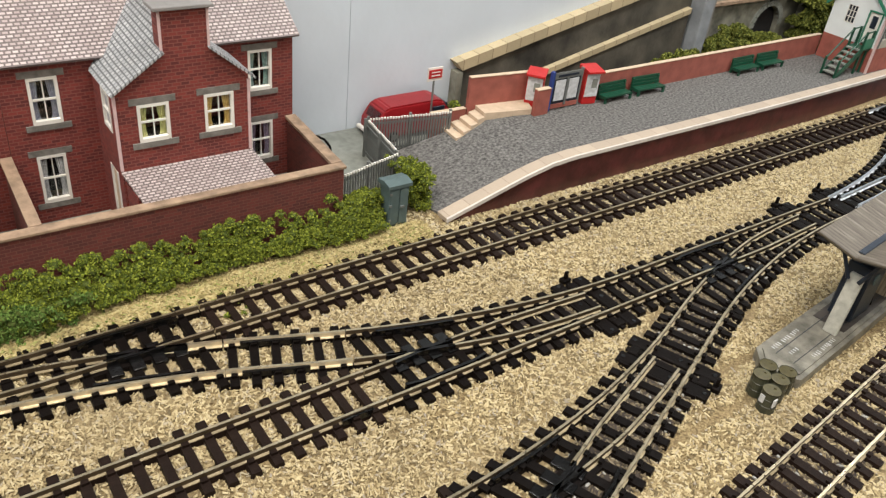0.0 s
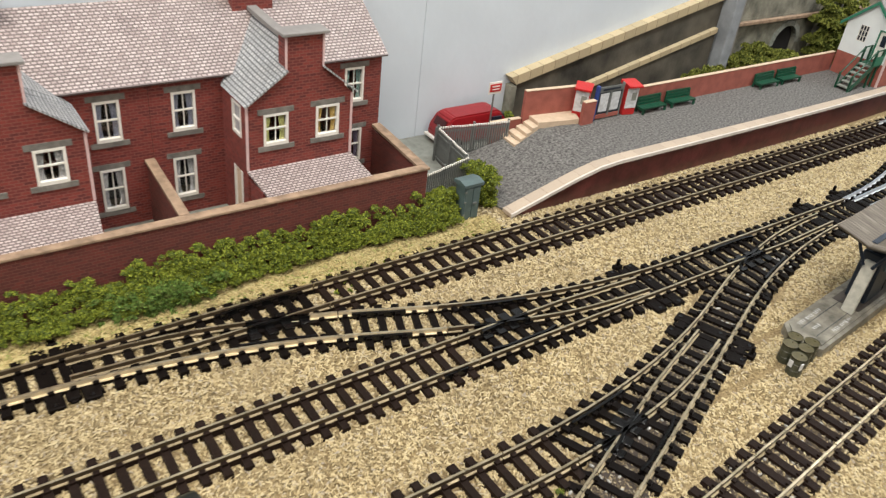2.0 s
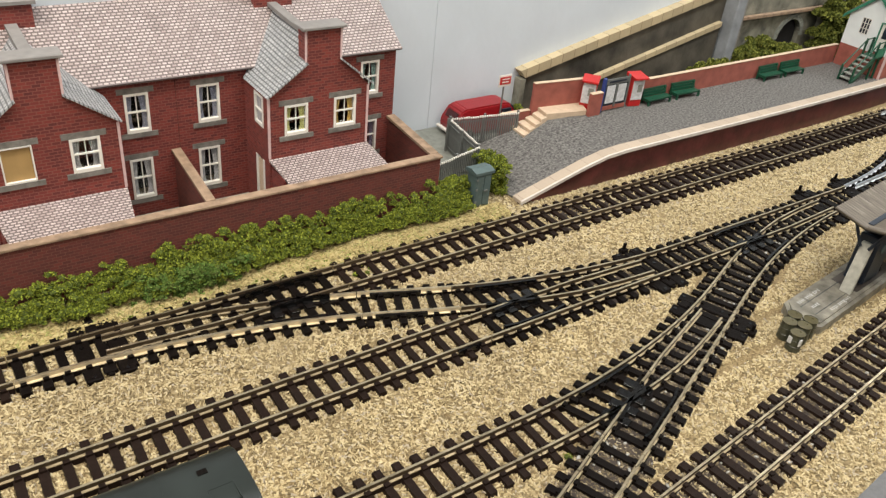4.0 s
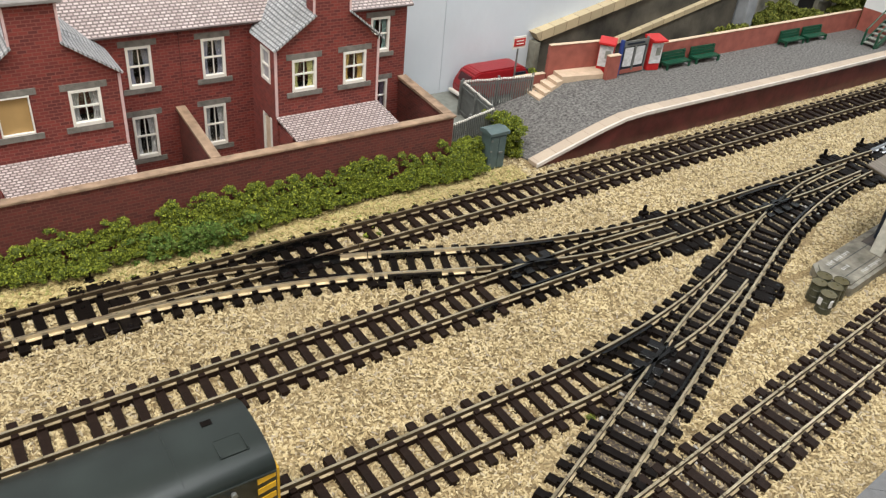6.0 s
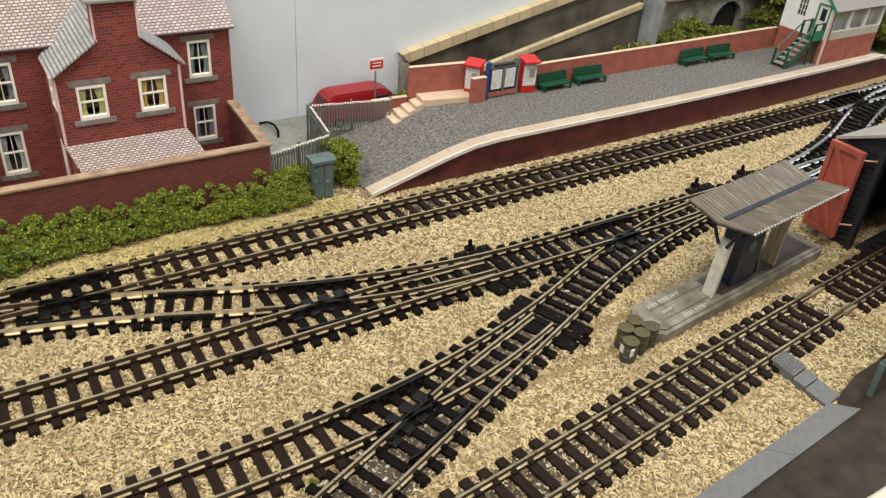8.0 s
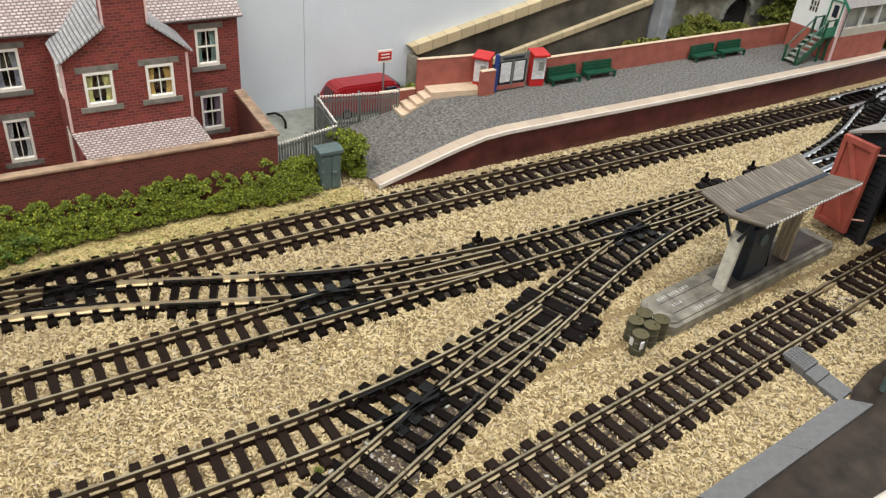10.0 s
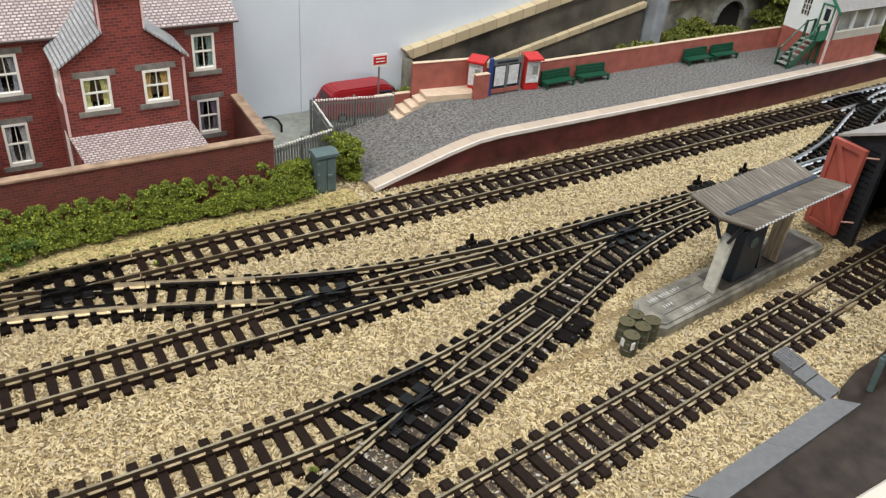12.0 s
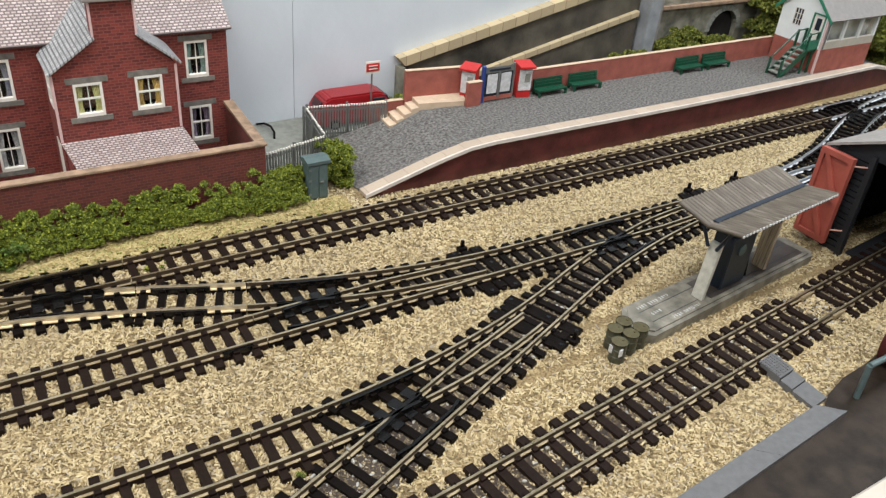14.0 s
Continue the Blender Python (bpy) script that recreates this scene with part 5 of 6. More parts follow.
# ---- foliage ----
def clump_mesh(name, clumps, leaves, leaf, seed):
    """Lumps of foam foliage: small bent leaves and crumbs over uneven shade-coloured cores (x, y, z, radius)."""
    rng = np.random.default_rng(seed)
    co, faces, cores = [], [], set()
    for cx, cy, cz, r in clumps:
        k = len(co)
        core = [(0, 0, 1), (0, 0, -1)] + [(math.cos(a), math.sin(a), h) for h in (0.45, -0.35) for a in (math.pi * q / 3 + h for q in range(6))]
        co += [np.array((cx, cy, cz)) + np.array(p) * r * rng.uniform(0.45, 0.80) for p in core]
        for q in range(6):
            w = (q + 1) % 6
            cores.update(range(len(faces), len(faces) + 4))
            faces += [(k, k + 2 + q, k + 2 + w), (k + 2 + q, k + 8 + q, k + 8 + w), (k + 2 + q, k + 8 + w, k + 2 + w), (k + 1, k + 8 + w, k + 8 + q)]
        n = int(leaves * (r / 0.0045) ** 2)
        d = rng.normal(size=(n, 3))
        d /= np.linalg.norm(d, axis=1)[:, None]
        d[:, 2] = np.abs(d[:, 2]) - 0.25
        c = np.array((cx, cy, cz)) + d * (r * rng.uniform(0.70, 1.15, n))[:, None]
        a, b = rng.normal(size=(n, 3)), rng.normal(size=(n, 3))
        a = a / np.linalg.norm(a, axis=1)[:, None] * leaf * rng.uniform(0.5, 1.2, n)[:, None]
        b = b / np.linalg.norm(b, axis=1)[:, None] * leaf * rng.uniform(0.5, 1.1, n)[:, None]
        k = len(co)
        for i in range(n):
            co += [c[i] - a[i], c[i] + b[i], c[i] + a[i], c[i] - b[i] + d[i] * leaf * 0.6]
            q = k + 4 * i
            faces += [(q, q + 1, q + 2), (q, q + 2, q + 3), (q, q + 1, q + 3)]
    me = bpy.data.meshes.new(name)
    me.from_pydata(np.array(co).tolist(), [], faces)
    me.polygons.foreach_set("material_index", [1 if i in cores else 0 for i in range(len(faces))])
    return me


def foliage(name, clumps, material, label, category, leaves=170, leaf=0.00068, seed=5, kind=""):
    ob = single(name, clump_mesh(name, clumps, leaves, leaf, seed), material, label, category, kind)
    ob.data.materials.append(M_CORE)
    return ob


rng = random.Random(11)
hedge = thing("hedge", (0, 0, 0), "bright green foam hedge along the garden wall", "hedge")
for seg in range(12):
    clumps = []
    for i in range(190):
        x = rng.uniform(-0.24 + 0.0393 * seg, -0.24 + 0.0393 * (seg + 1))
        depth = 0.0105 + 0.004 * noise.noise((x * 40, 0, 0)) + 0.003 * math.exp(-((x - 0.05) / 0.05) ** 2) - 0.003 * math.exp(-((x - 0.16) / 0.02) ** 2)
        k = rng.random() ** 0.75
        y = 0.0430 - k * depth
        z = 0.0040 + (0.0180 + 0.006 * noise.noise((x * 60, 3, 0)) + 0.005 * math.exp(-((x - 0.085) / 0.028) ** 2) + 0.0035 * math.exp(-((x - 0.165) / 0.035) ** 2)) * (1 - k * 0.85) * rng.uniform(0.65, 1.0)
        clumps.append((x, y, z, rng.uniform(0.0013, 0.0030)))
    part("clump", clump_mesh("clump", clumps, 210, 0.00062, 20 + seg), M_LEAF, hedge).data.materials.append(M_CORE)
bush = [(rng.gauss(0.066, 0.010), rng.gauss(0.0325, 0.0026), rng.uniform(0.003, 0.0135), rng.uniform(0.0015, 0.0030)) for _ in range(200)]
foliage("bush", bush, M_LEAF_DARK, "darker green foam bush at the foot of the hedge", "bush", seed=7)
bush = [(rng.gauss(0.2600, 0.0030), rng.gauss(0.0515, 0.0060), rng.uniform(0.004, 0.0255), rng.uniform(0.0015, 0.0030)) for _ in range(250)]
bush += [(rng.uniform(0.2180, 0.2350), rng.gauss(0.0445, 0.0030), rng.uniform(0.004, 0.0195), rng.uniform(0.0015, 0.0030)) for _ in range(190)]
foliage("bush", bush, M_LEAF, "bright green foam bush beside the relay cabinet", "bush", seed=8)
back = []
for _ in range(240):
    x = rng.uniform(0.570, 0.655)
    top = 0.030 + 0.013 * max(0.0, 1 - abs(x - 0.597) / 0.028) + 0.004 * noise.noise((x * 80, 1, 0))
    back.append((x, rng.uniform(0.1060, 0.1260), rng.uniform(0.012, top), rng.uniform(0.003, 0.0055)))
back += [(rng.uniform(0.515, 0.556), rng.uniform(0.1060, 0.1200), rng.uniform(0.006, 0.0285), rng.uniform(0.0025, 0.0042)) for _ in range(60)]
foliage("shrubs", back, M_LEAF_BACK, "olive and green shrubs below the arched wall", "shrubs", leaf=0.0014, seed=9)
back = [(rng.uniform(0.760, 0.98), rng.uniform(0.050, 0.124), rng.uniform(0.01, 0.062), rng.uniform(0.006, 0.011)) for _ in range(200)]
foliage("shrubs", back, M_LEAF_BACK, "tall green shrubs beyond the signal box", "shrubs", leaf=0.0020, seed=10)
back = [(rng.uniform(0.684, 0.735), rng.uniform(0.1060, 0.1240), rng.uniform(0.01, 0.072), rng.uniform(0.004, 0.007)) for _ in range(90)]
foliage("shrubs", back, M_LEAF_BACK, "olive creepers behind the signal box", "shrubs", leaf=0.0016, seed=12)
back = [(rng.uniform(0.326, 0.342), rng.uniform(0.114, 0.134), rng.uniform(0.006, 0.015), rng.uniform(0.002, 0.0035)) for _ in range(36)]
foliage("shrubs", back, M_LEAF, "yellow-green moss tuft at the ramp end", "shrubs", seed=13)
tufts = [(rng.gauss(x, 0.006), rng.gauss(y, 0.003), 0.001, rng.uniform(0.0008, 0.0015)) for x, y in ((0.150, 0.022), (0.147, 0.009), (0.175, 0.024), (0.205, 0.027), (0.100, 0.021)) for _ in range(9)]
tufts += [(rng.uniform(0.02, 0.25), rng.uniform(0.0225, 0.0305), 0.0022, rng.uniform(0.0004, 0.0010)) for _ in range(90)]
tufts += [(0.157, -0.1375, 0.001, 0.0016), (0.158, -0.1385, 0.001, 0.0014), (-0.05, 0.022, 0.001, 0.002)]
foliage("moss", tufts, M_LEAF, "small moss tufts growing through the ballast", "moss", leaf=0.0005, seed=14, kind="stuff")

# ---- loading stage with butterfly canopy ----
ST = (0.322, -0.139, 0.0)
stage = thing("loading_stage", ST, "grey moulded loading stage with a corrugated butterfly canopy", "loading stage", turn=6.3)
part("plinth", prism([(0.004, 0), (0.1345, 0), (0.138, 0.003), (0.138, 0.0195), (0.1345, 0.0225), (0.007, 0.0225), (0, 0.0165), (0, 0.004)], "z", -0.0005, 0.0052), M_PLINTH, stage, "grey resin plinth")
part("deck", prism([(0.006, 0.002), (0.1335, 0.002), (0.136, 0.004), (0.136, 0.0185), (0.1335, 0.0205), (0.0085, 0.0205), (0.002, 0.0152), (0.002, 0.0055)], "z", 0.0052, 0.0060), M_PLINTH, stage)
for i, (u, v) in enumerate([(0.012, 0.0175), (0.020, 0.0175), (0.015, 0.0110), (0.022, 0.0042), (0.030, 0.0042), (0.028, 0.0175), (0.036, 0.0042)]):
    for k in range(4):
        q = random.uniform(0.0003, 0.0006)
        part("worn_and_glare_patch", box(u + k * 0.0017, u + q + k * 0.0017, v - random.uniform(0.0004, 0.0012), v + 0.0010, 0.0060, 0.00612), M_WORN_GLARE, stage)
part("deck_panel", prism([(0.050, 0.0040), (0.131, 0.0040), (0.131, 0.0188), (0.050, 0.0188)], "z", 0.0058, 0.00605), M_DECK, stage, "dark deck panel")
for v in (0.0070, 0.0150):
    part("groove", box(0.010, 0.130, v - 0.00015, v + 0.00015, 0.0060, 0.00615), M_PUMP, stage)


def corrugated(u0, u1, va, za_, vb, zb_, waves):
    bm = bmesh.new()
    rows = []
    n = waves * 4
    for i in range(n + 1):
        u = u0 + (u1 - u0) * i / n
        w = 0.00075 * math.cos(2 * math.pi * i / 4)
        rows.append([bm.verts.new(p) for p in ((u, va, za_ + w), (u, vb, zb_ + w), (u, vb, zb_ + w - 0.0006), (u, va, za_ + w - 0.0006))])
    for r, s in zip(rows, rows[1:]):
        for i in range(4):
            bm.faces.new((r[i], s[i], s[(i + 1) % 4], r[(i + 1) % 4]))
    bm.faces.new(rows[0]), bm.faces.new(rows[-1][::-1])
    return bm


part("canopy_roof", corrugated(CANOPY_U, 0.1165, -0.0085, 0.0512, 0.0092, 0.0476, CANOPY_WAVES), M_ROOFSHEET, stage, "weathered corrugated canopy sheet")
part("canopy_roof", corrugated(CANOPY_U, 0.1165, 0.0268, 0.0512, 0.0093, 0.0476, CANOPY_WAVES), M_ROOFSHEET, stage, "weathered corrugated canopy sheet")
part("gutter", box(0.0425, 0.1165, 0.0078, 0.0108, 0.0478, 0.0487, 0.0003), M_PUMP, stage, "dark central gutter")
chip = finish(box(-0.0004, 0.0004, -0.0003, 0.0003, -0.0006, 0.0004), "worn_edge")
chip.materials.append(M_WORN_GLARE)
for i in range(CANOPY_WAVES):
    ob = new("worn_edge", chip)
    ob.parent = stage
    ob.matrix_local = Matrix.Translation((CANOPY_U + CANOPY_PITCH * i, -0.0088, 0.0516))
M_PALEPOST = plain("pale_peeling_paint", (0.52, 0.51, 0.44), 0.6, vary=0.3, scale=260, bump=0.5)
for u, v1, top, lean, coat in ((0.0435, 0.0112, 0.0360, 0.0038, M_PALEPOST), (0.0955, 0.0128, 0.0440, 0.0020, M_TIMBER)):
    plank = box(u, u + 0.0022, 0.0050, v1, 0.0060, top, 0.0003)
    for v in plank.verts:
        v.co.x += lean * (v.co.z - 0.006) / top
    part("post", plank, coat, stage, "weathered pale timber post, leaning a little")
    part("strut", rod((u + 0.001, 0.0060, 0.034), (u + 0.001, -0.0010, 0.0495), 0.0009, sides=6), M_PUMP, stage)
    part("strut", rod((u + 0.001, 0.0105, 0.034), (u + 0.001, 0.0190, 0.0495), 0.0009, sides=6), M_PUMP, stage)
pump = thing("fuel_pump", (0.3905, -0.1210, 0.0060), "blue-black pump cabinet under the canopy", "pump", turn=6.3)
part("body", box(-0.0110, 0.0085, -0.0045, 0.0065, 0, 0.0290, 0.0006), M_PUMP, pump)
part("top", box(-0.0075, 0.0060, -0.0025, 0.0050, 0.0291, 0.0400, 0.0008), M_PUMP, pump)
part("dial", rod((-0.002, -0.0046, 0.0210), (-0.002, -0.0052, 0.0210), 0.0030, sides=14), M_CABINET, pump)
part("hose", rod((0.0095, -0.0040, 0.0020), (0.0097, -0.0020, 0.0200), 0.0008), M_BLACK, pump)


def drum(at, label, tilt=(0, 0)):
    d = thing("oil_drum", at, label, "oil drum", "cluster of oil drums")
    d.rotation_euler = (tilt[0], tilt[1], 0)
    r = 0.0035
    b = bmesh.new()
    prof = [(0, r), (0.0004, r + 0.0002), (0.0033, r), (0.0035, r + 0.0002), (0.0037, r), (0.0068, r), (0.0070, r + 0.0002), (0.0072, r), (0.0101, r), (0.0104, r + 0.0002)]
    rings = [[b.verts.new((q * math.cos(2 * math.pi * i / 20), q * math.sin(2 * math.pi * i / 20), z)) for i in range(20)] for z, q in prof]
    for s, t in zip(rings, rings[1:]):
        for i in range(20):
            b.faces.new((s[i], s[(i + 1) % 20], t[(i + 1) % 20], t[i]))
    b.faces.new(rings[0])
    part("body", b, M_DRUMSIDE, d)
    part("lid", rod((0, 0, 0.0095), (0, 0, 0.0102), r, sides=20), M_DRUM, d, "brown drum lid")
    part("bung", rod((0.002, 0, 0.0102), (0.002, 0, 0.0105), 0.0006), M_DRUM, d)
    return d


for x, y in ((0.3150, -0.1285), (0.3078, -0.1308), (0.3188, -0.1352), (0.3118, -0.1365)):
    drum((x, y, 0.0), "olive-brown oil drum in a cluster beside the stage")
low = drum((0.3032, -0.1388, 0.0), "olive oil drum with silver patch painted as glare")
# the glare on this drum, built as two silver patches
part("worn_and_glare_patch", box(-0.0030, -0.0008, -0.0039, -0.0032, 0.0050, 0.0090, 0.0003), M_WORN_GLARE, low, "silver patch painted as glare")
part("worn_and_glare_patch", box(-0.0038, -0.0033, 0.0000, 0.0020, 0.0050, 0.0085), M_WORN_GLARE, low, "silver patch painted as glare")

# ---- engine shed ----
shed = thing("engine_shed", (0, 0, 0), "black boarded engine shed with open red door", "shed")
hx, hx1, ya, yb, zeave, zap = 0.4790, 0.70, -0.1040, -0.1910, 0.0575, 0.0775
ym = (ya + yb) / 2
oy0, oy1, oz = -0.1265, -0.1745, 0.0570
zz = 0.0
while zz < zeave - 0.0005:
    for y0, y1 in ((oy0, ya), (yb, oy1)) if zz < oz else ((yb, ya),):
        part("board", box(hx - 0.0004 * random.random(), hx + 0.0016, y0, y1, zz + 0.0004, min(zeave, zz + 0.0032)), M_SHED, shed)
    zz += 0.0034
part("gable", prism([(ya, zeave), (yb, zeave), (ym, zap)], "x", hx, hx + 0.0016), M_SHED, shed)
for y in (ya - 0.0016, yb):
    part("side_wall", box(hx + 0.0017, hx1, y, y + 0.0016, 0, zeave), M_SHED, shed)
part("back_wall", box(hx1 - 0.0016, hx1, yb + 0.0017, ya - 0.0017, 0, zap - 0.006), M_SHED, shed)
for y0 in (ya + 0.0050, yb - 0.0050):
    sl = (zap - zeave) / (ya - ym)
    part("roof", slab([(hx - 0.0045, y0, zeave - 0.005 * sl + 0.002), (hx1, y0, zeave - 0.005 * sl + 0.002), (hx1, ym, zap + 0.002), (hx - 0.0045, ym, zap + 0.002)], 0.0014), M_SHEDROOF, shed, "grey felted roof")
for y in (oy0, oy1 - 0.0030):
    part("door_post", box(hx - 0.0022, hx - 0.0004, y, y + 0.0030, 0, oz + 0.003), M_SHED, shed)
dz0, dz1, dy0, dy1, dxx = 0.0065, 0.0570, -0.1195, -0.1005, 0.4710
door = new("door")
door.parent = shed
part("door_leaf", box(dxx, dxx + 0.0014, dy0, dy1, dz0, dz1), M_DOOR, door, "faded red boarded leaf")
rim = bmesh.new()
for y0, y1, z0, z1 in ((dy0, dy0 + 0.0024, dz0, dz1), (dy1 - 0.0024, dy1, dz0, dz1), (dy0 + 0.0024, dy1 - 0.0024, dz0, dz0 + 0.003), (dy0 + 0.0024, dy1 - 0.0024, dz1 - 0.003, dz1), (dy0 + 0.0024, dy1 - 0.0024, 0.0305, 0.0335)):
    box(dxx - 0.0018, dxx - 0.0001, y0, y1, z0, z1, bm=rim)
part("rim", rim, M_DOOR, door)
for z0, z1 in ((dz0 + 0.003, 0.0305), (0.0335, dz1 - 0.003)):
    ya_, yb_ = dy0 + 0.0026, dy1 - 0.0026
    part("brace", prism([(yb_, z1), (yb_ - 0.0030, z1), (ya_, z0), (ya_ + 0.0030, z0)], "x", dxx - 0.0017, dxx - 0.0001), M_DOOR, door)
for z in (0.0120, 0.0500):
    part("hinge", rod((dxx + 0.0005, dy0 - 0.0002, z + 0.0030), (hx - 0.0005, dy0 - 0.0050, z + 0.0030), 0.0005, bm=rod((hx - 0.0005, dy0 - 0.0050, z + 0.0030), (hx - 0.0010, dy0 - 0.0050, z - 0.0040), 0.0005)), M_HINGE, door)
# near-black slab colours in the shade inside the shed
part("floor_slab", prism([(0.4835, oy1), (0.699, yb + 0.002), (0.699, ya - 0.002), (0.4835, oy0)], "z", -0.001, 0.0019), M_SHED, shed, "black shed floor, inside shade in its colour")

# ---- yard ----
single("yard", prism([(0.05, -0.2386), (1.0, -0.2386), (1.0, -0.176), (0.44, -0.1862), (0.406, -0.1922), (0.386, -0.1938), (0.370, -0.1978), (0.3585, -0.2040), (0.05, -0.2355)], "z", -0.003, 0.0012), M_MUD, "dark brown wet-looking yard earth", "ground", "structure")
kerb = thing("kerb", (0, 0, 0), "slate-grey card edging slabs round the yard", "kerb", kind="structure")
for i in range(7):
    xa, xb = 0.3665 - 0.046 * (i + 1) + 0.0005, 0.3665 - 0.046 * i
    part("slab", prism([(xa, -0.2090 + 0.092 * (xa - 0.3665)), (xb, -0.2090 + 0.092 * (xb - 0.3665)), (xb - 0.009, -0.2005 + 0.092 * (xb - 0.3665)), (xa - 0.009, -0.2005 + 0.092 * (xa - 0.3665))], "z", -0.001, 0.0031 + 0.0002 * (i % 2)), M_PAVING, kerb)
xw = thing("crossing_slabs", (0, 0, 0), "slate-grey card slabs with a studded top one beside the siding", "paving")
A, B, side_ = Vector((0.3570, -0.1712)), Vector((0.3560, -0.2006)), Vector((0.0108, 0.0014))
for (a, b), z in zip(((0, 0.40), (0.41, 0.62), (0.63, 1.0)), (0.0040, 0.0030, 0.0024)):
    p, q = A.lerp(B, a), A.lerp(B, b)
    part("slab", prism([tuple(p), tuple(q), tuple(q + side_), tuple(p + side_)], "z", -0.001, z), M_PAVING, xw)
for i in range(9):
    p = A.lerp(B, 0.02 + 0.04 * i)
    for k in range(6):
        q = p + side_ * (0.03 + 0.16 * k)
        part("stud", prism([tuple(q), tuple(q + (B - A) * 0.026), tuple(q + (B - A) * 0.026 + side_ * 0.11), tuple(q + side_ * 0.11)], "z", 0.0040, 0.0043), M_PAVING, xw)
tank = thing("tank_barrel", (0.4195, -0.2030, 0.0004), "dark red tank barrel with blue-black end in the yard", "tank", turn=8)
part("barrel", rod((0, 0.0010, 0.0160), (0, 0.0100, 0.0160), 0.0160, sides=48), plain("oxide_red", (0.075, 0.012, 0.012), 0.5), tank, "oxide red barrel")
part("end_cap", rod((0, 0, 0.0160), (0, 0.0012, 0.0160), 0.0155, sides=32), M_PUMP, tank, "blue-black end plate")
part("band", rod((0, 0.0040, 0.0160), (0, 0.0048, 0.0160), 0.0163, sides=48), M_PUMP, tank)
pipe = thing("pipe_rail", (0, 0, 0), "bent blue-grey pipe standing in the yard", "pipe")
part("leg", rod((0.3800, -0.2045, 0.0012), (0.3790, -0.2045, 0.0190), 0.0013, sides=10), M_CABINET, pipe)
part("top_rail", rod((0.3790, -0.2045, 0.0190), (0.400, -0.2050, 0.0200), 0.0013, sides=10), M_CABINET, pipe)

# ---- diesel shunter on the third line ----
loco = thing("diesel_shunter", (0, Y3, 0), "dark green diesel shunter with yellow and black warning stripes", "locomotive")
lx0, lx1, hw = -0.100, 0.0320, 0.0150
sec = [(-hw, 0.0130), (-hw, 0.0435), (-hw + 0.0008, 0.0450), (-hw + 0.0026, 0.0462), (-0.0095, 0.0471), (-0.0065, 0.0477), (-0.0030, 0.0480), (0.0030, 0.0480), (0.0065, 0.0477), (0.0095, 0.0471), (hw - 0.0026, 0.0462), (hw - 0.0008, 0.0450), (hw, 0.0435), (hw, 0.0130)]
body = prism(sec, "x", lx0, lx1)
bmesh.ops.bevel(body, geom=[e for e in body.edges if abs(e.verts[0].co.x - e.verts[1].co.x) < 1e-6], offset=0.0005, segments=2, affect="EDGES")
for f in body.faces:
    f.smooth = abs(f.normal.x) < 0.5
part("body", body, M_LOCO, loco)
for x in (-0.060, -0.022, 0.008):
    part("roof_seam", prism([(a * 0.97, b + 0.00012) for a, b in sec[2:12]] + [(a * 0.97, b - 0.0006) for a, b in sec[2:12][::-1]], "x", x - 0.0002, x + 0.0002), M_LOCO, loco)
part("roof_hatch", box(0.0185, 0.0215, 0.0045, 0.0065, 0.0474, 0.0481), M_BLACK, loco)
for s in (-1, 1):
    part("rain_strip", box(lx0, lx1 - 0.0004, *sorted((s * (hw - 0.0002), s * (hw + 0.0005))), 0.0428, 0.0434), M_LOCO, loco)
    part("cab_window", box(0.0020, 0.0115, *sorted((s * (hw - 0.0004), s * (hw + 0.0002))), 0.0330, 0.0400, 0.0001), M_PUMP, loco, "dark cab side window")
lid = bmesh.new()
for y0, y1, x0, x1 in ((-0.0085, -0.0081, 0.0190, 0.0270), (-0.0021, -0.0017, 0.0190, 0.0270), (-0.0081, -0.0021, 0.0190, 0.0194), (-0.0081, -0.0021, 0.0266, 0.0270)):
    box(x0, x1, y0, y1, 0.0470, 0.0481 if y1 > -0.003 else 0.0478, bm=lid)
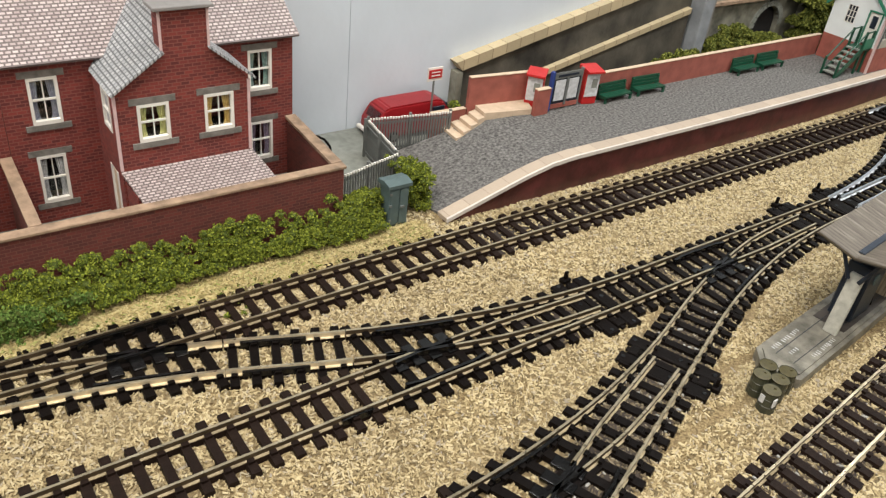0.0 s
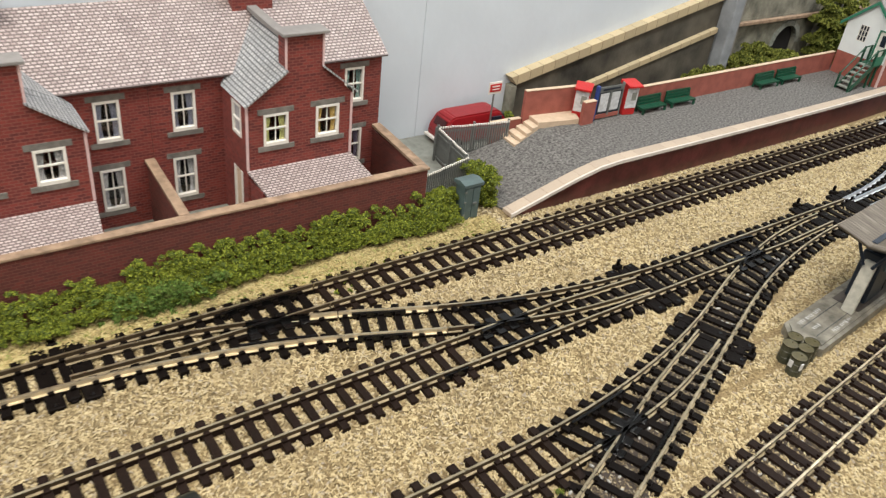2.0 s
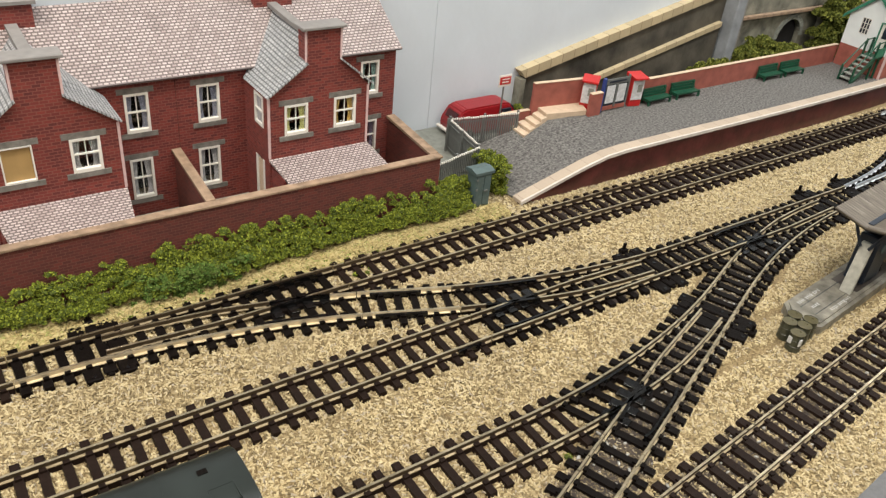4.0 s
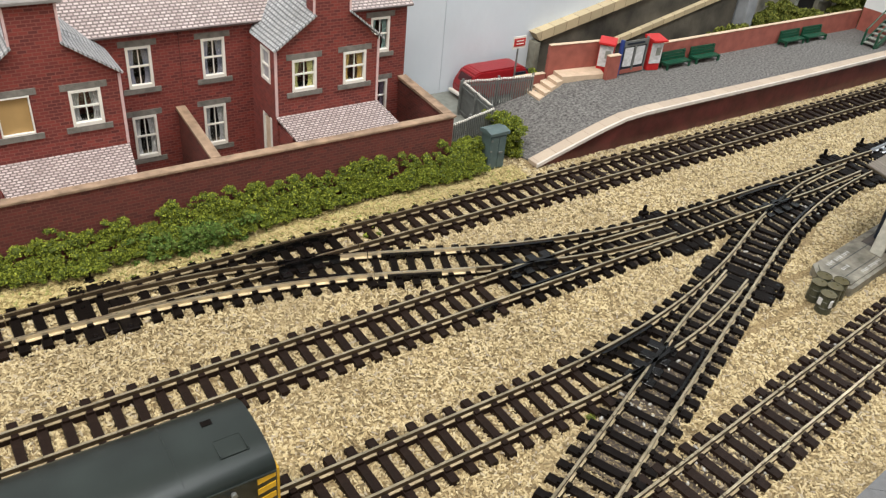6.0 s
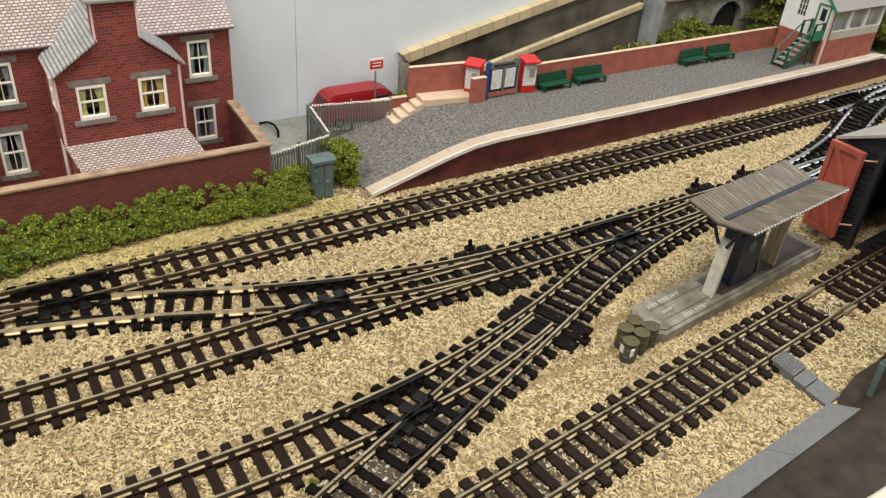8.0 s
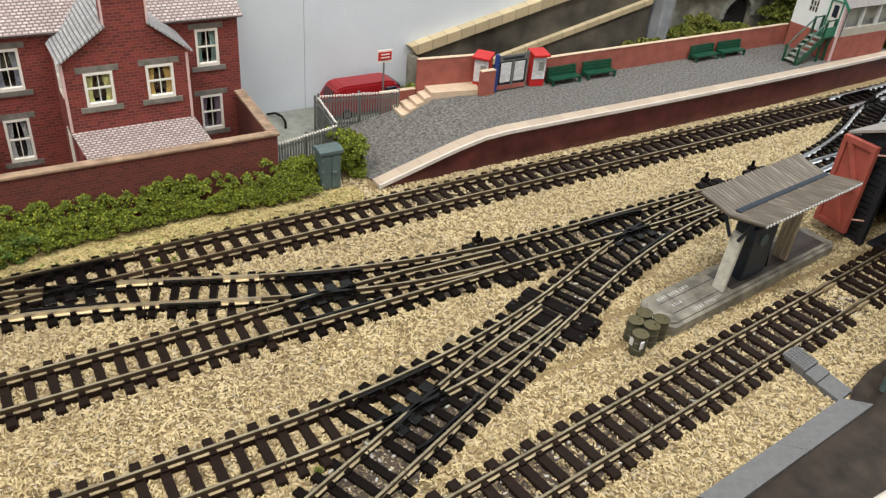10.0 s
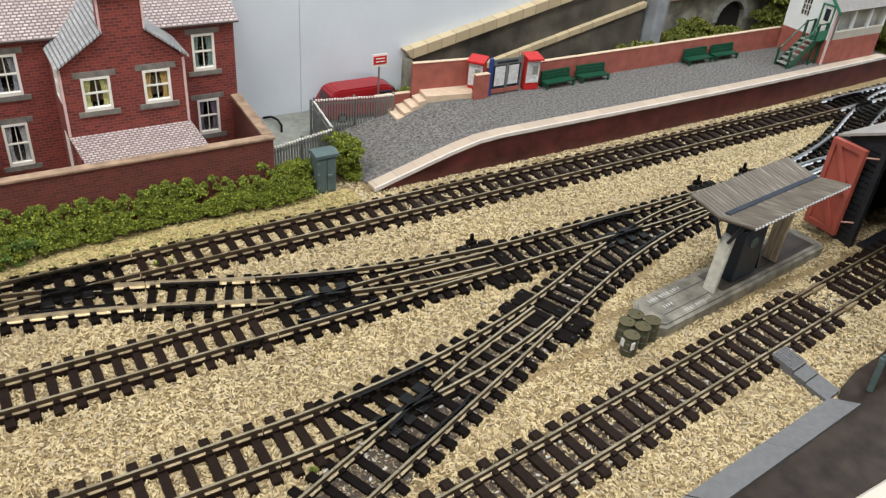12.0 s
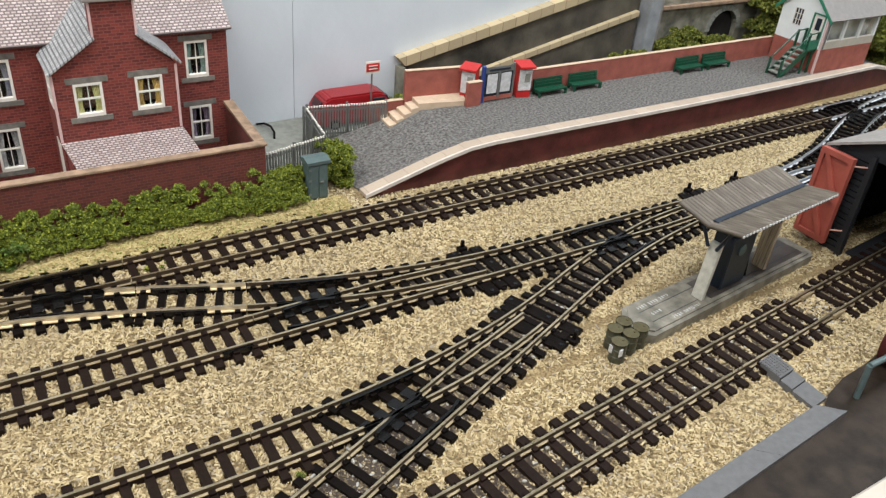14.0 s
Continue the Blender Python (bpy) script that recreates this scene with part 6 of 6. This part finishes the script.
part("roof_panel", lid, M_LOCO, loco)
part("cab_lip", box(lx1, lx1 + 0.0008, -hw + 0.0005, hw - 0.0005, 0.0130, 0.0430), M_YELLOW, loco, "yellow end panel")
for s in (-1, 1):
    for i in range(7):
        part("stripe", prism([(0.0262, 0.0422 - i * 0.0040), (0.0314, 0.0432 - i * 0.0040), (0.0314, 0.0412 - i * 0.0040), (0.0262, 0.0402 - i * 0.0040)], "y", *sorted((s * hw, s * (hw + 0.0003)))), M_YELLOW, loco, "yellow warning stripe")
    part("grab_rail", rod((0.002, s * (hw + 0.0012), 0.0375), (0.020, s * (hw + 0.0012), 0.0375), 0.0004, sides=6), M_GALV, loco)
    for x, z in ((0.0195, 0.0405),):
        part("lamp", rod((x, s * hw, z), (x, s * (hw + 0.0012), z), 0.0008, sides=10), M_GALV, loco)
    part("sole_bar", box(lx0, lx1, s * 0.0125 - 0.001, s * 0.0125 + 0.001, 0.0100, 0.0130), M_BLACK, loco)
    for x in (-0.070, -0.035, 0.000):
        part("wheel", rod((x, s * 0.0072, 0.0125), (x, s * 0.0098, 0.0125), 0.0078, sides=24), M_BLACK, loco)
part("chassis", box(lx0 + 0.002, lx1 - 0.002, -0.0060, 0.0060, 0.0070, 0.0130), M_BLACK, loco)
for s in (-1, 1):
    b = rod((lx1 + 0.0008, s * 0.0115, 0.0105), (lx1 + 0.0055, s * 0.0115, 0.0105), 0.0014, sides=12)
    rod((lx1 + 0.0055, s * 0.0115, 0.0105), (lx1 + 0.0065, s * 0.0115, 0.0105), 0.0035, b, 16)
    part("buffer", b, M_BLACK, loco)

hose = thing("rubber_hose", (0, 0, 0), "curved black hose lying on the car park slab", "hose")
pts = [(0.2425, 0.1365, 0.0068), (0.2465, 0.1325, 0.0085), (0.2482, 0.1260, 0.0088), (0.2478, 0.1190, 0.0080), (0.2455, 0.1130, 0.0068)]
tube = bmesh.new()
for p, q in zip(pts, pts[1:]):
    rod(p, q, 0.0007, tube, 8)
part("tube", tube, M_BLACK, hose)
